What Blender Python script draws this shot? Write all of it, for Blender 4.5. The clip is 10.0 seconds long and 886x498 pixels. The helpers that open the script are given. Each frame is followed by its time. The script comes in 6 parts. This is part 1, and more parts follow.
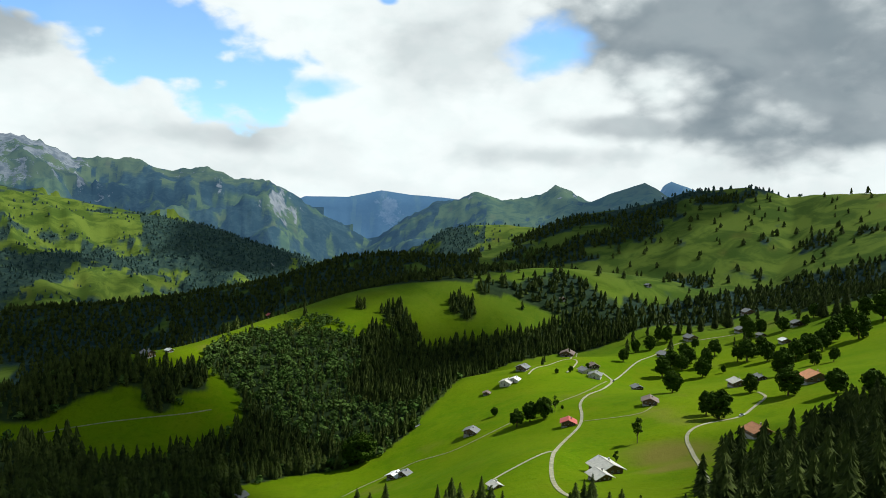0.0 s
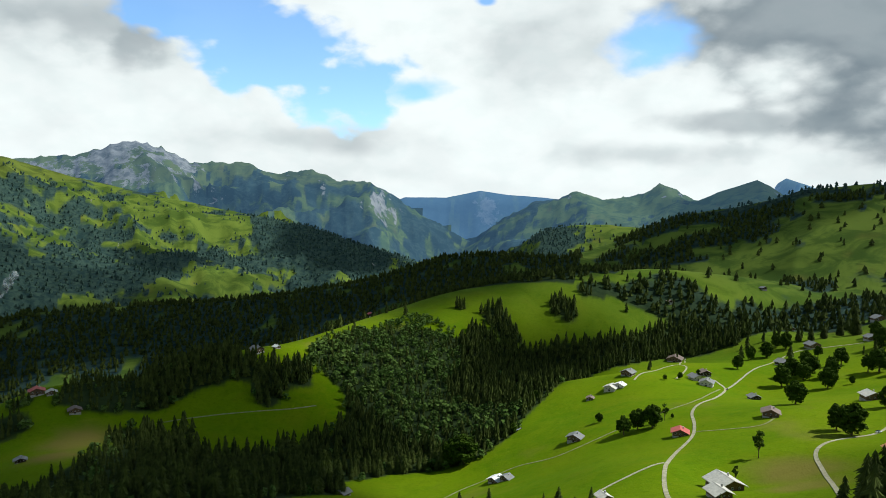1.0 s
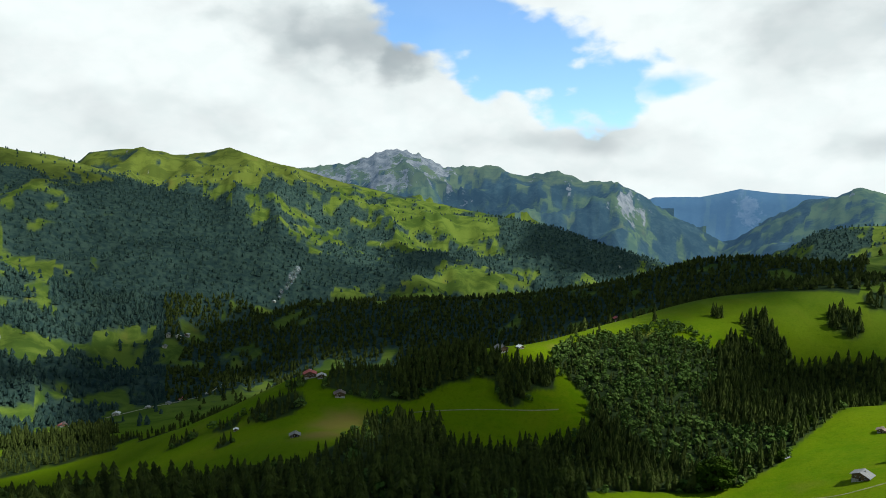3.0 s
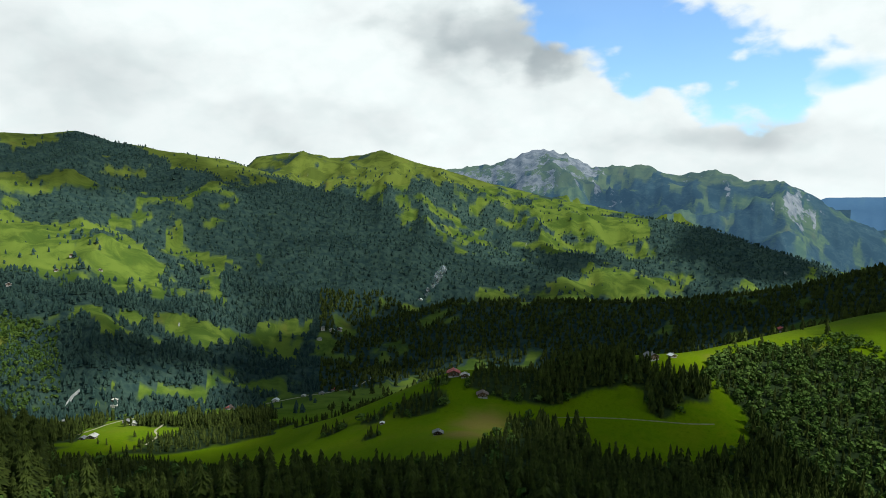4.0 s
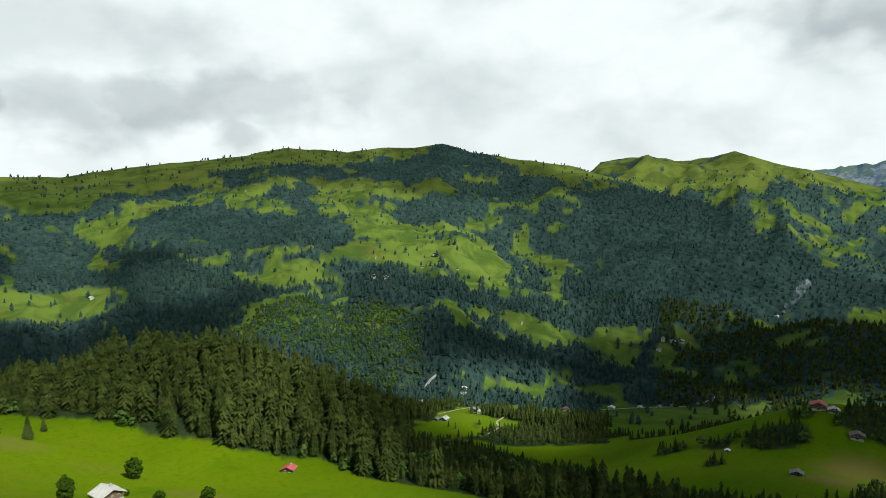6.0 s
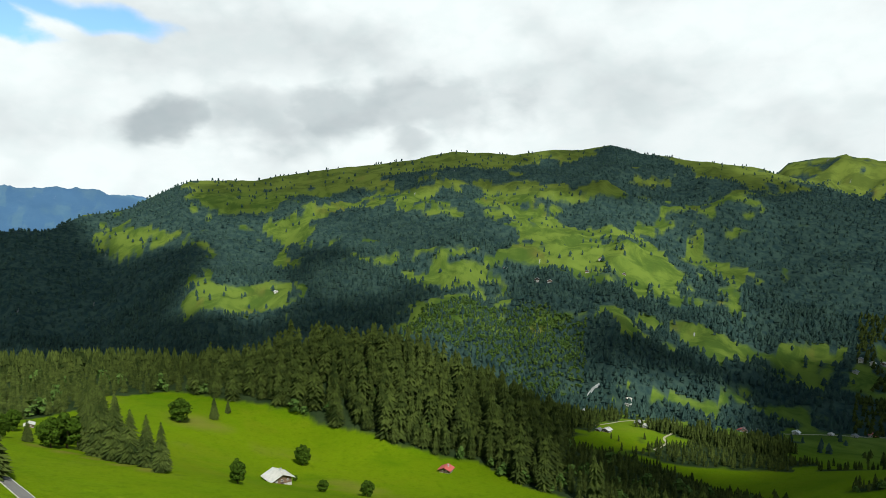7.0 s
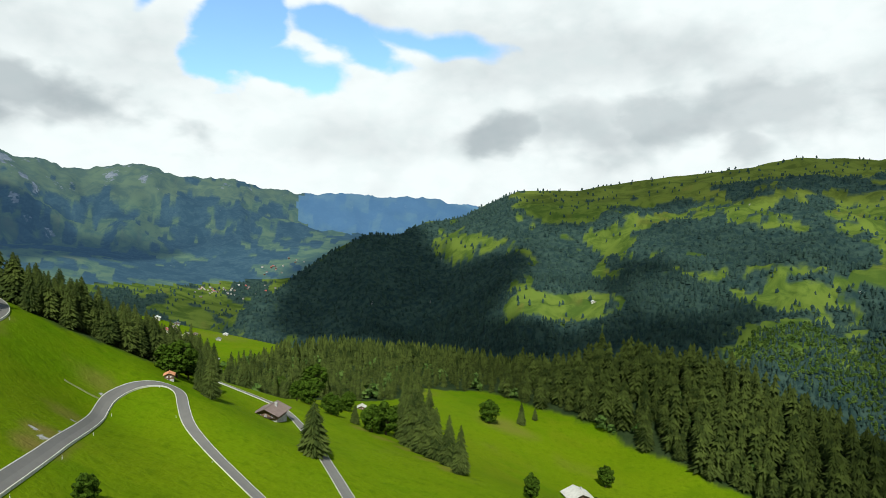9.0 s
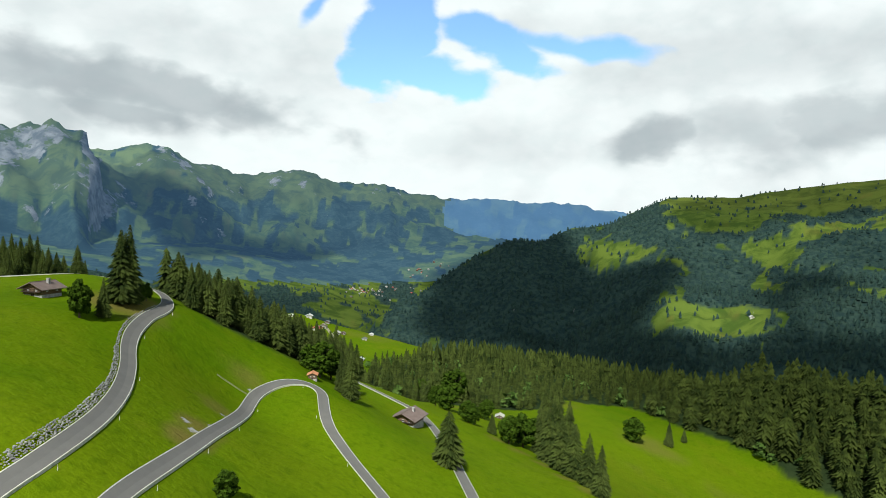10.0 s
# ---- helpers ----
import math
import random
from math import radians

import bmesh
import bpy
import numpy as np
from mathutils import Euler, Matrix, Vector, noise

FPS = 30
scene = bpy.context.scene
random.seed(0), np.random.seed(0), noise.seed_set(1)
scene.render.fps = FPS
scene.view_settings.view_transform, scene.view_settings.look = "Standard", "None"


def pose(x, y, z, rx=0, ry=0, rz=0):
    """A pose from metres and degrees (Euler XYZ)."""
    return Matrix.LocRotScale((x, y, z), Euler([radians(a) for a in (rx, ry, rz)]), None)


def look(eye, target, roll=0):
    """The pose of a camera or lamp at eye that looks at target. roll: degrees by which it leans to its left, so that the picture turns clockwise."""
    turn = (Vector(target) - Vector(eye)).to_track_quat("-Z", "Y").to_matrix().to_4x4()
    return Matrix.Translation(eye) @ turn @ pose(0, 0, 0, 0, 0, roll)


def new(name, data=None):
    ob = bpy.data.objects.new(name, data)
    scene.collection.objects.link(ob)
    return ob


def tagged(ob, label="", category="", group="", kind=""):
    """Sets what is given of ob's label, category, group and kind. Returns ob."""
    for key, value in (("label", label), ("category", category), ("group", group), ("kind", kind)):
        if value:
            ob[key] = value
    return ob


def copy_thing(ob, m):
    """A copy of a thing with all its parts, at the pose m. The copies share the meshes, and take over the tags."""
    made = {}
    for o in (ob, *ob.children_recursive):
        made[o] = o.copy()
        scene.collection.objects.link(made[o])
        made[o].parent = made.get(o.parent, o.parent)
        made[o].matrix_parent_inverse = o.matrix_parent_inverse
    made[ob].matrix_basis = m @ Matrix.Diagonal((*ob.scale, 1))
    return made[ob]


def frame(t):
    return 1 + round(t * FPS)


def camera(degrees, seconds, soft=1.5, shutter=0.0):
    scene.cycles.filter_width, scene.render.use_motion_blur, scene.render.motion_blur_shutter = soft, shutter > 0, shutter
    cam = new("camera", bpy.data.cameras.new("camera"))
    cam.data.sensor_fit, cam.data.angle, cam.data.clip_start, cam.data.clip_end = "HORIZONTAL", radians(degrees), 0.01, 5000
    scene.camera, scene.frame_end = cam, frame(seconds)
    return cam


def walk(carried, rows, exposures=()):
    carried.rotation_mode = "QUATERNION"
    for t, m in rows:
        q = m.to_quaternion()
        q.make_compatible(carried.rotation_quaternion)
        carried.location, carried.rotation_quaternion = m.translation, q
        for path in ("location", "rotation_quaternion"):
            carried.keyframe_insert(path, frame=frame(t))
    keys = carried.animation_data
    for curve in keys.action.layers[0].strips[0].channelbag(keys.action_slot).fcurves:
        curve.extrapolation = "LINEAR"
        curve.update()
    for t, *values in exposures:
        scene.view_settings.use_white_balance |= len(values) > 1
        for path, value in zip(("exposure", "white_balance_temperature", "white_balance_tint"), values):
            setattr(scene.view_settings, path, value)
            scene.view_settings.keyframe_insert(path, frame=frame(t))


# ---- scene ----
cam = camera(65.24, 10.0, soft=0.62)
# seconds, place, tilt, lean, heading; z is metres above the valley's datum
PATH = [
    (0.0, 0.06, -0.21, 300.17, 85.781, -1.346, 0.000),
    (0.5, -2.47, 4.37, 299.46, 85.717, -1.160, 1.387),
    (1.0, -4.06, 8.75, 298.88, 85.672, -0.838, 8.079),
    (1.5, -5.15, 12.89, 298.39, 85.689, -0.556, 12.906),
    (2.0, -6.08, 16.76, 297.99, 85.677, -0.374, 17.632),
    (2.5, -7.11, 20.36, 297.64, 85.637, -0.146, 22.846),
    (4.0, -12.27, 29.64, 296.79, 85.700, 0.053, 40.218),
    (4.5, -14.87, 32.30, 296.54, 85.784, 0.168, 47.182),
    (5.0, -17.89, 34.80, 296.29, 85.902, 0.240, 54.165),
    (5.5, -21.25, 37.14, 296.05, 86.038, 0.243, 61.091),
    (7.0, -32.51, 43.24, 295.41, 86.426, -0.202, 81.533),
    (7.5, -36.32, 44.89, 295.25, 86.494, -0.430, 88.296),
    (8.0, -40.02, 46.24, 295.13, 86.664, -0.563, 94.971),
    (8.5, -43.56, 47.19, 295.08, 86.853, -0.677, 101.543),
    (9.0, -46.91, 47.61, 295.12, 87.003, -0.963, 107.714),
    (9.5, -50.11, 47.31, 295.26, 87.099, -1.382, 113.732),
    (10.0, -53.23, 46.08, 295.55, 87.196, -1.627, 119.605),
]
walk(cam, [(t, Matrix.Translation((x, y, z)) @ pose(0, 0, 0, tilt, 0, turn) @ pose(0, 0, 0, 0, 0, -lean)) for t, x, y, z, tilt, lean, turn in PATH],
     [(0.0, 0.42, 6150, 6), (10.0, 0.42, 6150, 6)])

# ---- world, sun, exposure ----
SUN_HEADING, SUN_HEIGHT = -75.0, 47.0


def sun_way():
    a, e = radians(SUN_HEADING), radians(SUN_HEIGHT)
    return Vector((-math.sin(a) * math.cos(e), math.cos(a) * math.cos(e), math.sin(e)))


class Nodes:
    """Short hand for building a node tree."""

    def __init__(self, tree):
        self.tree = tree
        tree.nodes.clear()

    def add(self, kind, **sets):
        n = self.tree.nodes.new(kind)
        for key, value in sets.items():
            setattr(n, key, value)
        return n

    def link(self, a, b):
        self.tree.links.new(a, b)

    def put(self, socket, value):
        if isinstance(value, bpy.types.NodeSocket):
            self.link(value, socket)
        elif value is not None:
            socket.default_value = value

    def math(self, op, a, b=None, c=None, clamp=False):
        n = self.add("ShaderNodeMath", operation=op, use_clamp=clamp)
        for s, v in zip(n.inputs, (a, b, c)):
            self.put(s, v)
        return n.outputs[0]

    def mix(self, f, a, b, blend="MIX"):
        n = self.add("ShaderNodeMix", data_type="RGBA", blend_type=blend)
        self.put(n.inputs[0], f)
        self.put(n.inputs[6], (*a, 1) if isinstance(a, tuple) else a)
        self.put(n.inputs[7], (*b, 1) if isinstance(b, tuple) else b)
        return n.outputs[2]

    def noise(self, vector, scale, detail=4.0, rough=0.55, distortion=0.0):
        n = self.add("ShaderNodeTexNoise")
        n.inputs["Scale"].default_value, n.inputs["Detail"].default_value = scale, detail
        n.inputs["Roughness"].default_value, n.inputs["Distortion"].default_value = rough, distortion
        if vector is not None:
            self.link(vector, n.inputs["Vector"])
        return n.outputs["Fac"]

    def step(self, v, lo, hi, to_lo=0.0, to_hi=1.0):
        n = self.add("ShaderNodeMapRange", interpolation_type="SMOOTHSTEP")
        self.put(n.inputs[0], v)
        for k, x in enumerate((lo, hi, to_lo, to_hi)):
            n.inputs[1 + k].default_value = x
        return n.outputs[0]


def make_world():
    world = bpy.data.worlds.new("sky")
    scene.world = world
    world.use_nodes = True
    n = Nodes(world.node_tree)
    sky = n.add("ShaderNodeTexSky", sky_type="NISHITA")
    sky.sun_disc, sky.sun_elevation, sky.sun_rotation = False, radians(SUN_HEIGHT), radians(-SUN_HEADING)
    sky.altitude, sky.air_density, sky.dust_density, sky.ozone_density = 1400, 1.0, 0.6, 1.3
    way = n.add("ShaderNodeTexCoord").outputs["Generated"]
    sep = n.add("ShaderNodeSeparateXYZ")
    n.link(way, sep.inputs[0])
    x, y, z = sep.outputs
    squash = n.add("ShaderNodeCombineXYZ")
    for k, v in zip(squash.inputs, (x, y, n.math("MULTIPLY", z, 1.7))):
        n.put(k, v)
    squash = squash.outputs[0]
    big, fine, puff = n.noise(squash, 3.2, 5, 0.55, 0.2), n.noise(squash, 7.0, 4, 0.5, 0.2), n.noise(squash, 24.0, 6, 0.55, 0.2)

    def billows(scale):
        """Rounded heads of cumulus: 0 in the middle of each, more towards its rim."""
        bent = n.add("ShaderNodeVectorMath", operation="ADD")
        n.link(squash, bent.inputs[0])
        shift = n.add("ShaderNodeVectorMath", operation="SCALE")
        wobble = n.add("ShaderNodeTexNoise")
        wobble.inputs["Scale"].default_value, wobble.inputs["Detail"].default_value = scale * 0.9, 3
        n.link(squash, wobble.inputs["Vector"])
        n.link(wobble.outputs["Color"], shift.inputs[0])
        shift.inputs["Scale"].default_value = 0.9 / scale
        n.link(shift.outputs[0], bent.inputs[1])
        v = n.add("ShaderNodeTexVoronoi", feature="SMOOTH_F1")
        v.inputs["Scale"].default_value, v.inputs["Smoothness"].default_value = scale, 0.35
        n.link(bent.outputs[0], v.inputs["Vector"])
        return v.outputs["Distance"]

    heads, knobs = billows(9.0), billows(24.0)
    edge = n.math("ADD", n.math("MULTIPLY", n.math("SUBTRACT", 0.42, heads), 0.55), n.math("MULTIPLY", n.math("SUBTRACT", 0.42, knobs), 0.35))
    edge = n.math("ADD", edge, n.math("ADD", n.math("MULTIPLY", n.math("SUBTRACT", puff, 0.5), 0.42), n.math("MULTIPLY", n.math("SUBTRACT", fine, 0.5), 0.62)))

    def gap(heading, height, wide, tall, lean=0.0, soft=0.5, rough=1.0):
        """1 inside a gap (or a dark cloud) about a heading and a height in degrees, ragged at its edge."""
        a, e = radians(heading), radians(height)
        c = Vector((-math.sin(a) * math.cos(e), math.cos(a) * math.cos(e), math.sin(e)))
        right = Vector((math.cos(a), math.sin(a), 0))
        over = c.cross(right) * -1
        l = radians(lean)
        u, v = right * math.cos(l) + over * math.sin(l), over * math.cos(l) - right * math.sin(l)
        out = []
        for axis, size in ((u, wide), (v, tall)):
            d = n.add("ShaderNodeVectorMath", operation="DOT_PRODUCT")
            n.link(way, d.inputs[0])
            d.inputs[1].default_value = axis
            off = axis.dot(c)
            out.append(n.math("POWER", n.math("DIVIDE", n.math("SUBTRACT", d.outputs["Value"], off), radians(size)), 2.0))
        f = n.add("ShaderNodeVectorMath", operation="DOT_PRODUCT")
        n.link(way, f.inputs[0])
        f.inputs[1].default_value = c
        far = n.math("ADD", n.math("ADD", out[0], out[1]), n.math("MULTIPLY", n.math("LESS_THAN", f.outputs["Value"], 0.0), 50.0))
        far = n.math("ADD", n.math("SQRT", far), n.math("MULTIPLY", edge, rough * 2.1))
        return n.step(far, 1.0 + soft, 1.0 - soft)

    def most(values):
        total = values[0]
        for v in values[1:]:
            total = n.math("MAXIMUM", total, v)
        return total

    # overhead, out of view, blue gaps are added to turn the skylight bluer
    above = n.math("MULTIPLY", n.step(z, 0.40, 0.58), n.math("MULTIPLY", n.step(big, 0.62, 0.46), 0.6))
    blue = most([gap(*g) for g in BLUE_WEST + BLUE_EAST] + [above])
    grey = most([n.math("MULTIPLY", gap(*g[:-1]), g[-1]) for g in GREY_WEST + GREY_MIDDLE + GREY_EAST])
    soft = n.math("ADD", n.math("MULTIPLY", n.math("MULTIPLY", n.step(heads, 0.30, 0.62), n.step(fine, 0.40, 0.62)), 0.10), n.math("MULTIPLY", n.step(big, 0.46, 0.66), 0.09))
    # the unseen sky overhead is darkened to deepen the shade on the land
    shade = n.math("ADD", grey, n.math("ADD", soft, n.math("MULTIPLY", n.step(z, 0.285, 0.42), 0.95)), clamp=True)
    white = n.mix(n.step(puff, 0.36, 0.6), (0.95, 0.98, 0.945), (0.985, 1.0, 0.965))
    cloud = n.mix(shade, white, (0.092, 0.138, 0.178))
    back = n.add("ShaderNodeBackground")
    n.put(back.inputs[0], n.mix(1.0, sky.outputs[0], (1.0, 1.25, 1.42), "MULTIPLY"))
    back.inputs[1].default_value = 0.112
    veil = n.add("ShaderNodeBackground")
    n.put(veil.inputs[0], cloud)
    veil.inputs[1].default_value = CLOUD_LIGHT
    both = n.add("ShaderNodeMixShader")
    n.put(both.inputs[0], n.math("SUBTRACT", 1.0, n.math("MULTIPLY", blue, 0.93), clamp=True))
    n.link(back.outputs[0], both.inputs[1])
    n.link(veil.outputs[0], both.inputs[2])
    n.link(both.outputs[0], n.add("ShaderNodeOutputWorld").inputs[0])


# heading, height, half width, half height, lean, softness, raggedness (and depth of the grey)
BLUE_WEST = [
    (22.6, 11.3, 8.9, 2.9, -22, 0.22, 0.8), (27.8, 14.1, 5.5, 2.8, -10, 0.25, 0.8), (16.2, 9.5, 2.9, 1.6, -10, 0.3, 0.9), (10.3, 8.2, 2.3, 0.7, 0, 0.7, 1.3),
    (-8.2, 12.1, 1.7, 1.4, -20, 0.9, 1.6), (4.8, 15.4, 0.6, 0.25, 0, 0.6, 1.0),
]
BLUE_EAST = [
    (124.0, 14.3, 2.7, 3.7, -20, 0.25, 0.9), (120.4, 11.1, 4.4, 1.2, -10, 0.3, 0.9), (115.7, 13.9, 4.0, 1.4, -22, 0.3, 0.9), (107.5, 13.3, 3.2, 0.7, 0, 0.5, 1),
    (130.4, 16.0, 0.5, 1.3, -40, 0.5, 0.9), (111.5, 13.8, 4.1, 0.7, -10, 0.5, 0.9), (121.0, 11.5, 2.6, 1.2, 0, 0.35, 0.9),
]
GREY_WEST = [
    (-23.2, 12.5, 11.9, 4.3, -8, 0.6, 0.8, 0.7), (-29.0, 8.3, 9.3, 3.5, 6, 0.6, 0.8, 0.66), (-16.0, 11.7, 5.0, 2.7, 0, 0.8, 0.9, 0.3), (-15.0, 5.9, 4.7, 0.8, 0, 0.7, 0.7, 0.46),
    (-7.9, 3.5, 6.1, 0.7, 0, 0.8, 0.7, 0.29), (17.5, 4.3, 4.4, 0.7, -4, 0.8, 0.6, 0.27), (-27.0, 5.8, 5.1, 1.3, 0, 0.7, 0.8, 0.38), (-0.3, 12.6, 4.1, 2.3, 0, 0.9, 0.9, 0.14),
    (31.8, 10.9, 2.3, 1.6, 0, 0.6, 0.9, 0.46), (34.8, 12.6, 5.0, 2.5, -8, 0.55, 0.8, 0.38), (-0.3, 11.8, 4.6, 2.1, 0, 0.8, 0.9, 0.23), (-6.2, 3.5, 5.1, 0.8, 0, 0.8, 0.7, 0.23),
]
GREY_MIDDLE = [
    (18.4, 4.5, 6.1, 0.8, 0, 0.9, 0.7, 0.14), (48.9, 5.4, 5.6, 1.4, 0, 0.9, 0.8, 0.12), (83.3, 8.2, 6.9, 1.9, 0, 0.7, 0.9, 0.32), (84.6, 5.3, 1.9, 1.3, 0, 0.6, 0.9, 0.34),
    (36.1, 12.4, 6.4, 2.3, -8, 0.6, 0.8, 0.27), (70.4, 9.8, 9.2, 2.1, 0, 0.9, 0.7, 0.12), (85.3, 7.6, 7.0, 1.2, 4, 0.7, 0.9, 0.32), (84.8, 5.5, 1.6, 0.8, 0, 0.7, 0.9, 0.27),
    (103.5, 6.3, 2.7, 1.4, 8, 0.55, 0.9, 0.38), (95.0, 7.1, 4.2, 1.9, 0, 0.8, 0.9, 0.15), (72.8, 10.0, 6.4, 1.8, 0, 0.9, 0.7, 0.15), (115.5, 5.4, 5.1, 1.4, 0, 0.9, 0.7, 0.12),
]
GREY_EAST = [
    (145.2, 8.9, 10.6, 1.8, -8, 0.6, 0.9, 0.46), (144.0, 6.9, 5.1, 1.0, -5, 0.6, 0.9, 0.46), (137.2, 7.0, 1.7, 0.7, -20, 0.5, 0.7, 0.38), (150.2, 6.8, 3.3, 1.4, 0, 0.7, 0.9, 0.38),
    (103.3, 6.4, 2.7, 1.5, 8, 0.5, 0.9, 0.42), (95.2, 6.8, 5.1, 2.1, 0, 0.7, 0.9, 0.29), (89.7, 7.4, 4.2, 1.9, 0, 0.6, 0.9, 0.38), (96.2, 12.4, 9.1, 2.1, 0, 0.9, 0.7, 0.21),
    (141.3, 12.9, 8.2, 1.8, -8, 0.9, 0.8, 0.15), (112.5, 14.6, 6.3, 1.1, 0, 0.8, 0.9, 0.11),
]
CLOUD_LIGHT = 0.75
make_world()
sun = new("sun", bpy.data.lights.new("sun", "SUN"))
sun.data.energy, sun.data.angle, sun.data.color = 5.0, radians(0.55), (1.0, 0.965, 0.90)
sun.matrix_basis = look((0, 0, 0), -sun_way())


# ---- materials ----
def material(name, rough=0.9, metal=0.0, spec=0.25):
    m = bpy.data.materials.new(name)
    m.use_nodes = True
    n = Nodes(m.node_tree)
    s = n.add("ShaderNodeBsdfPrincipled")
    s.inputs["Roughness"].default_value, s.inputs["Metallic"].default_value = rough, metal
    s.inputs["Specular IOR Level"].default_value = spec
    n.link(s.outputs[0], n.add("ShaderNodeOutputMaterial").inputs[0])
    return m, n, s


def bump(n, s, height, strength, distance):
    b = n.add("ShaderNodeBump")
    b.inputs["Strength"].default_value, b.inputs["Distance"].default_value = strength, distance
    n.link(height, b.inputs["Height"])
    n.link(b.outputs[0], s.inputs["Normal"])


def place_of(n, scale=1.0):
    g = n.add("ShaderNodeNewGeometry").outputs["Position"]
    m = n.add("ShaderNodeVectorMath", operation="SCALE")
    n.link(g, m.inputs[0])
    m.inputs["Scale"].default_value = scale
    return m.outputs[0]


def ground_material(name, haze_tint=None, haze_glow=0.0):
    """Meadow, forest floor and rock. The backdrop ranges get painted haze: blue mixed into their colours and emitted.
    """
    m, n, s = material(name, 1.0, spec=0.02)
    p = place_of(n)
    wood = n.add("ShaderNodeAttribute", attribute_name="wood").outputs["Fac"]
    rock = n.add("ShaderNodeAttribute", attribute_name="rock").outputs["Fac"]
    dry = n.add("ShaderNodeAttribute", attribute_name="dry").outputs["Fac"]
    fields, tufts, blades = n.noise(p, 0.006, 5, 0.55), n.noise(p, 0.06, 5, 0.6), n.noise(p, 0.9, 4, 0.6)
    grass = n.mix(n.step(fields, 0.36, 0.64), (0.072, 0.140, 0.001), (0.118, 0.177, 0.002))
    swath = n.noise(p, 0.022, 6, 0.6, 0.6)
    grass = n.mix(n.math("MULTIPLY", n.step(swath, 0.52, 0.68), 0.6), grass, (0.131, 0.161, 0.005))
    grass = n.mix(n.math("MULTIPLY", n.step(swath, 0.46, 0.32), 0.55), grass, (0.052, 0.112, 0.001))
    grass = n.mix(n.math("MULTIPLY", n.step(tufts, 0.3, 0.72), 0.6), grass, (0.112, 0.159, 0.002))
    grass = n.mix(n.math("MULTIPLY", n.step(blades, 0.35, 0.75), 0.4), grass, (0.061, 0.100, 0.001))
    # this mask grows with distance and swaps in duller grass
    rough = n.add("ShaderNodeAttribute", attribute_name="rough").outputs["Fac"]
    far_grass = n.mix(n.step(n.noise(p, 0.011, 6, 0.62, 0.8), 0.38, 0.60), (0.038, 0.072, 0.016), (0.108, 0.152, 0.027))
    clumps = n.noise(p, 0.28, 5, 0.65, 0.4)
    grass = n.mix(n.math("MULTIPLY", n.step(clumps, 0.50, 0.70), 0.5), grass, (0.053, 0.098, 0.001))
    grass = n.mix(n.math("MULTIPLY", n.step(clumps, 0.44, 0.28), 0.45), grass, (0.131, 0.166, 0.007))
    grass = n.mix(rough, grass, far_grass)
    grass = n.mix(dry, grass, (0.158, 0.128, 0.030))
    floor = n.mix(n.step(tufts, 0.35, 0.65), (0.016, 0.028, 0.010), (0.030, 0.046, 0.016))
    # distant forest floor: haze blue put into its colour to match the far spruces
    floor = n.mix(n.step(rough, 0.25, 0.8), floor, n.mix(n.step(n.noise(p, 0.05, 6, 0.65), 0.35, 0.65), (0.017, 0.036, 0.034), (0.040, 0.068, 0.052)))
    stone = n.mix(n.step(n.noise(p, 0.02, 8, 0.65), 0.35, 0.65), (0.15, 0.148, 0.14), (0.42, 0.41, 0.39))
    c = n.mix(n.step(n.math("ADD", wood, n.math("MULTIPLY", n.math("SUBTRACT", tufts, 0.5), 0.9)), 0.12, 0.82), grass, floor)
    if haze_tint:
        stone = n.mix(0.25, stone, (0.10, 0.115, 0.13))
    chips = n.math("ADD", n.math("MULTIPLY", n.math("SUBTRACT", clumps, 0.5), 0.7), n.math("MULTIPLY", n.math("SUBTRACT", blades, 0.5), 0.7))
    if haze_tint:
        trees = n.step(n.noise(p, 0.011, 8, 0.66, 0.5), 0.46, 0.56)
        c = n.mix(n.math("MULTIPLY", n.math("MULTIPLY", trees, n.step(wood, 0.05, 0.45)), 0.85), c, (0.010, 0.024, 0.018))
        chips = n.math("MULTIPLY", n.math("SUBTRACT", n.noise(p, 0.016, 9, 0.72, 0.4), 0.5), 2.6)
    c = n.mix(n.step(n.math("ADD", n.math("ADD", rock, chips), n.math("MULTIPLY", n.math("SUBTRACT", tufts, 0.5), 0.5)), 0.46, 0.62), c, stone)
    # painted haze: blue mixed into the base colour, and a blue emission
    if haze_tint:
        c = n.mix(haze_tint[0], c, haze_tint[1:])
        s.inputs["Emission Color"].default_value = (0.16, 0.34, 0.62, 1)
        s.inputs["Emission Strength"].default_value = haze_glow
    n.put(s.inputs["Base Color"], c)
    bump(n, s, n.math("ADD", n.math("ADD", tufts, n.math("MULTIPLY", clumps, 0.6)), n.math("MULTIPLY", blades, 0.3)), 0.45, 1.6)
    return m


def leaf_material(name, a, b, scale=0.5):
    m, n, s = material(name, 0.8)
    r = n.add("ShaderNodeNewGeometry").outputs["Random Per Island"]
    o = n.add("ShaderNodeObjectInfo").outputs["Random"]
    p = place_of(n)
    f = n.math("ADD", n.math("MULTIPLY", r, 0.45), n.math("MULTIPLY", n.step(n.noise(p, scale, 2), 0.32, 0.68), 0.5))
    f = n.math("ADD", n.math("MULTIPLY", f, 0.9), n.math("MULTIPLY", o, 0.15), clamp=True)
    n.put(s.inputs["Base Color"], n.mix(f, a, b))
    s.inputs["Specular IOR Level"].default_value = 0.04
    return m


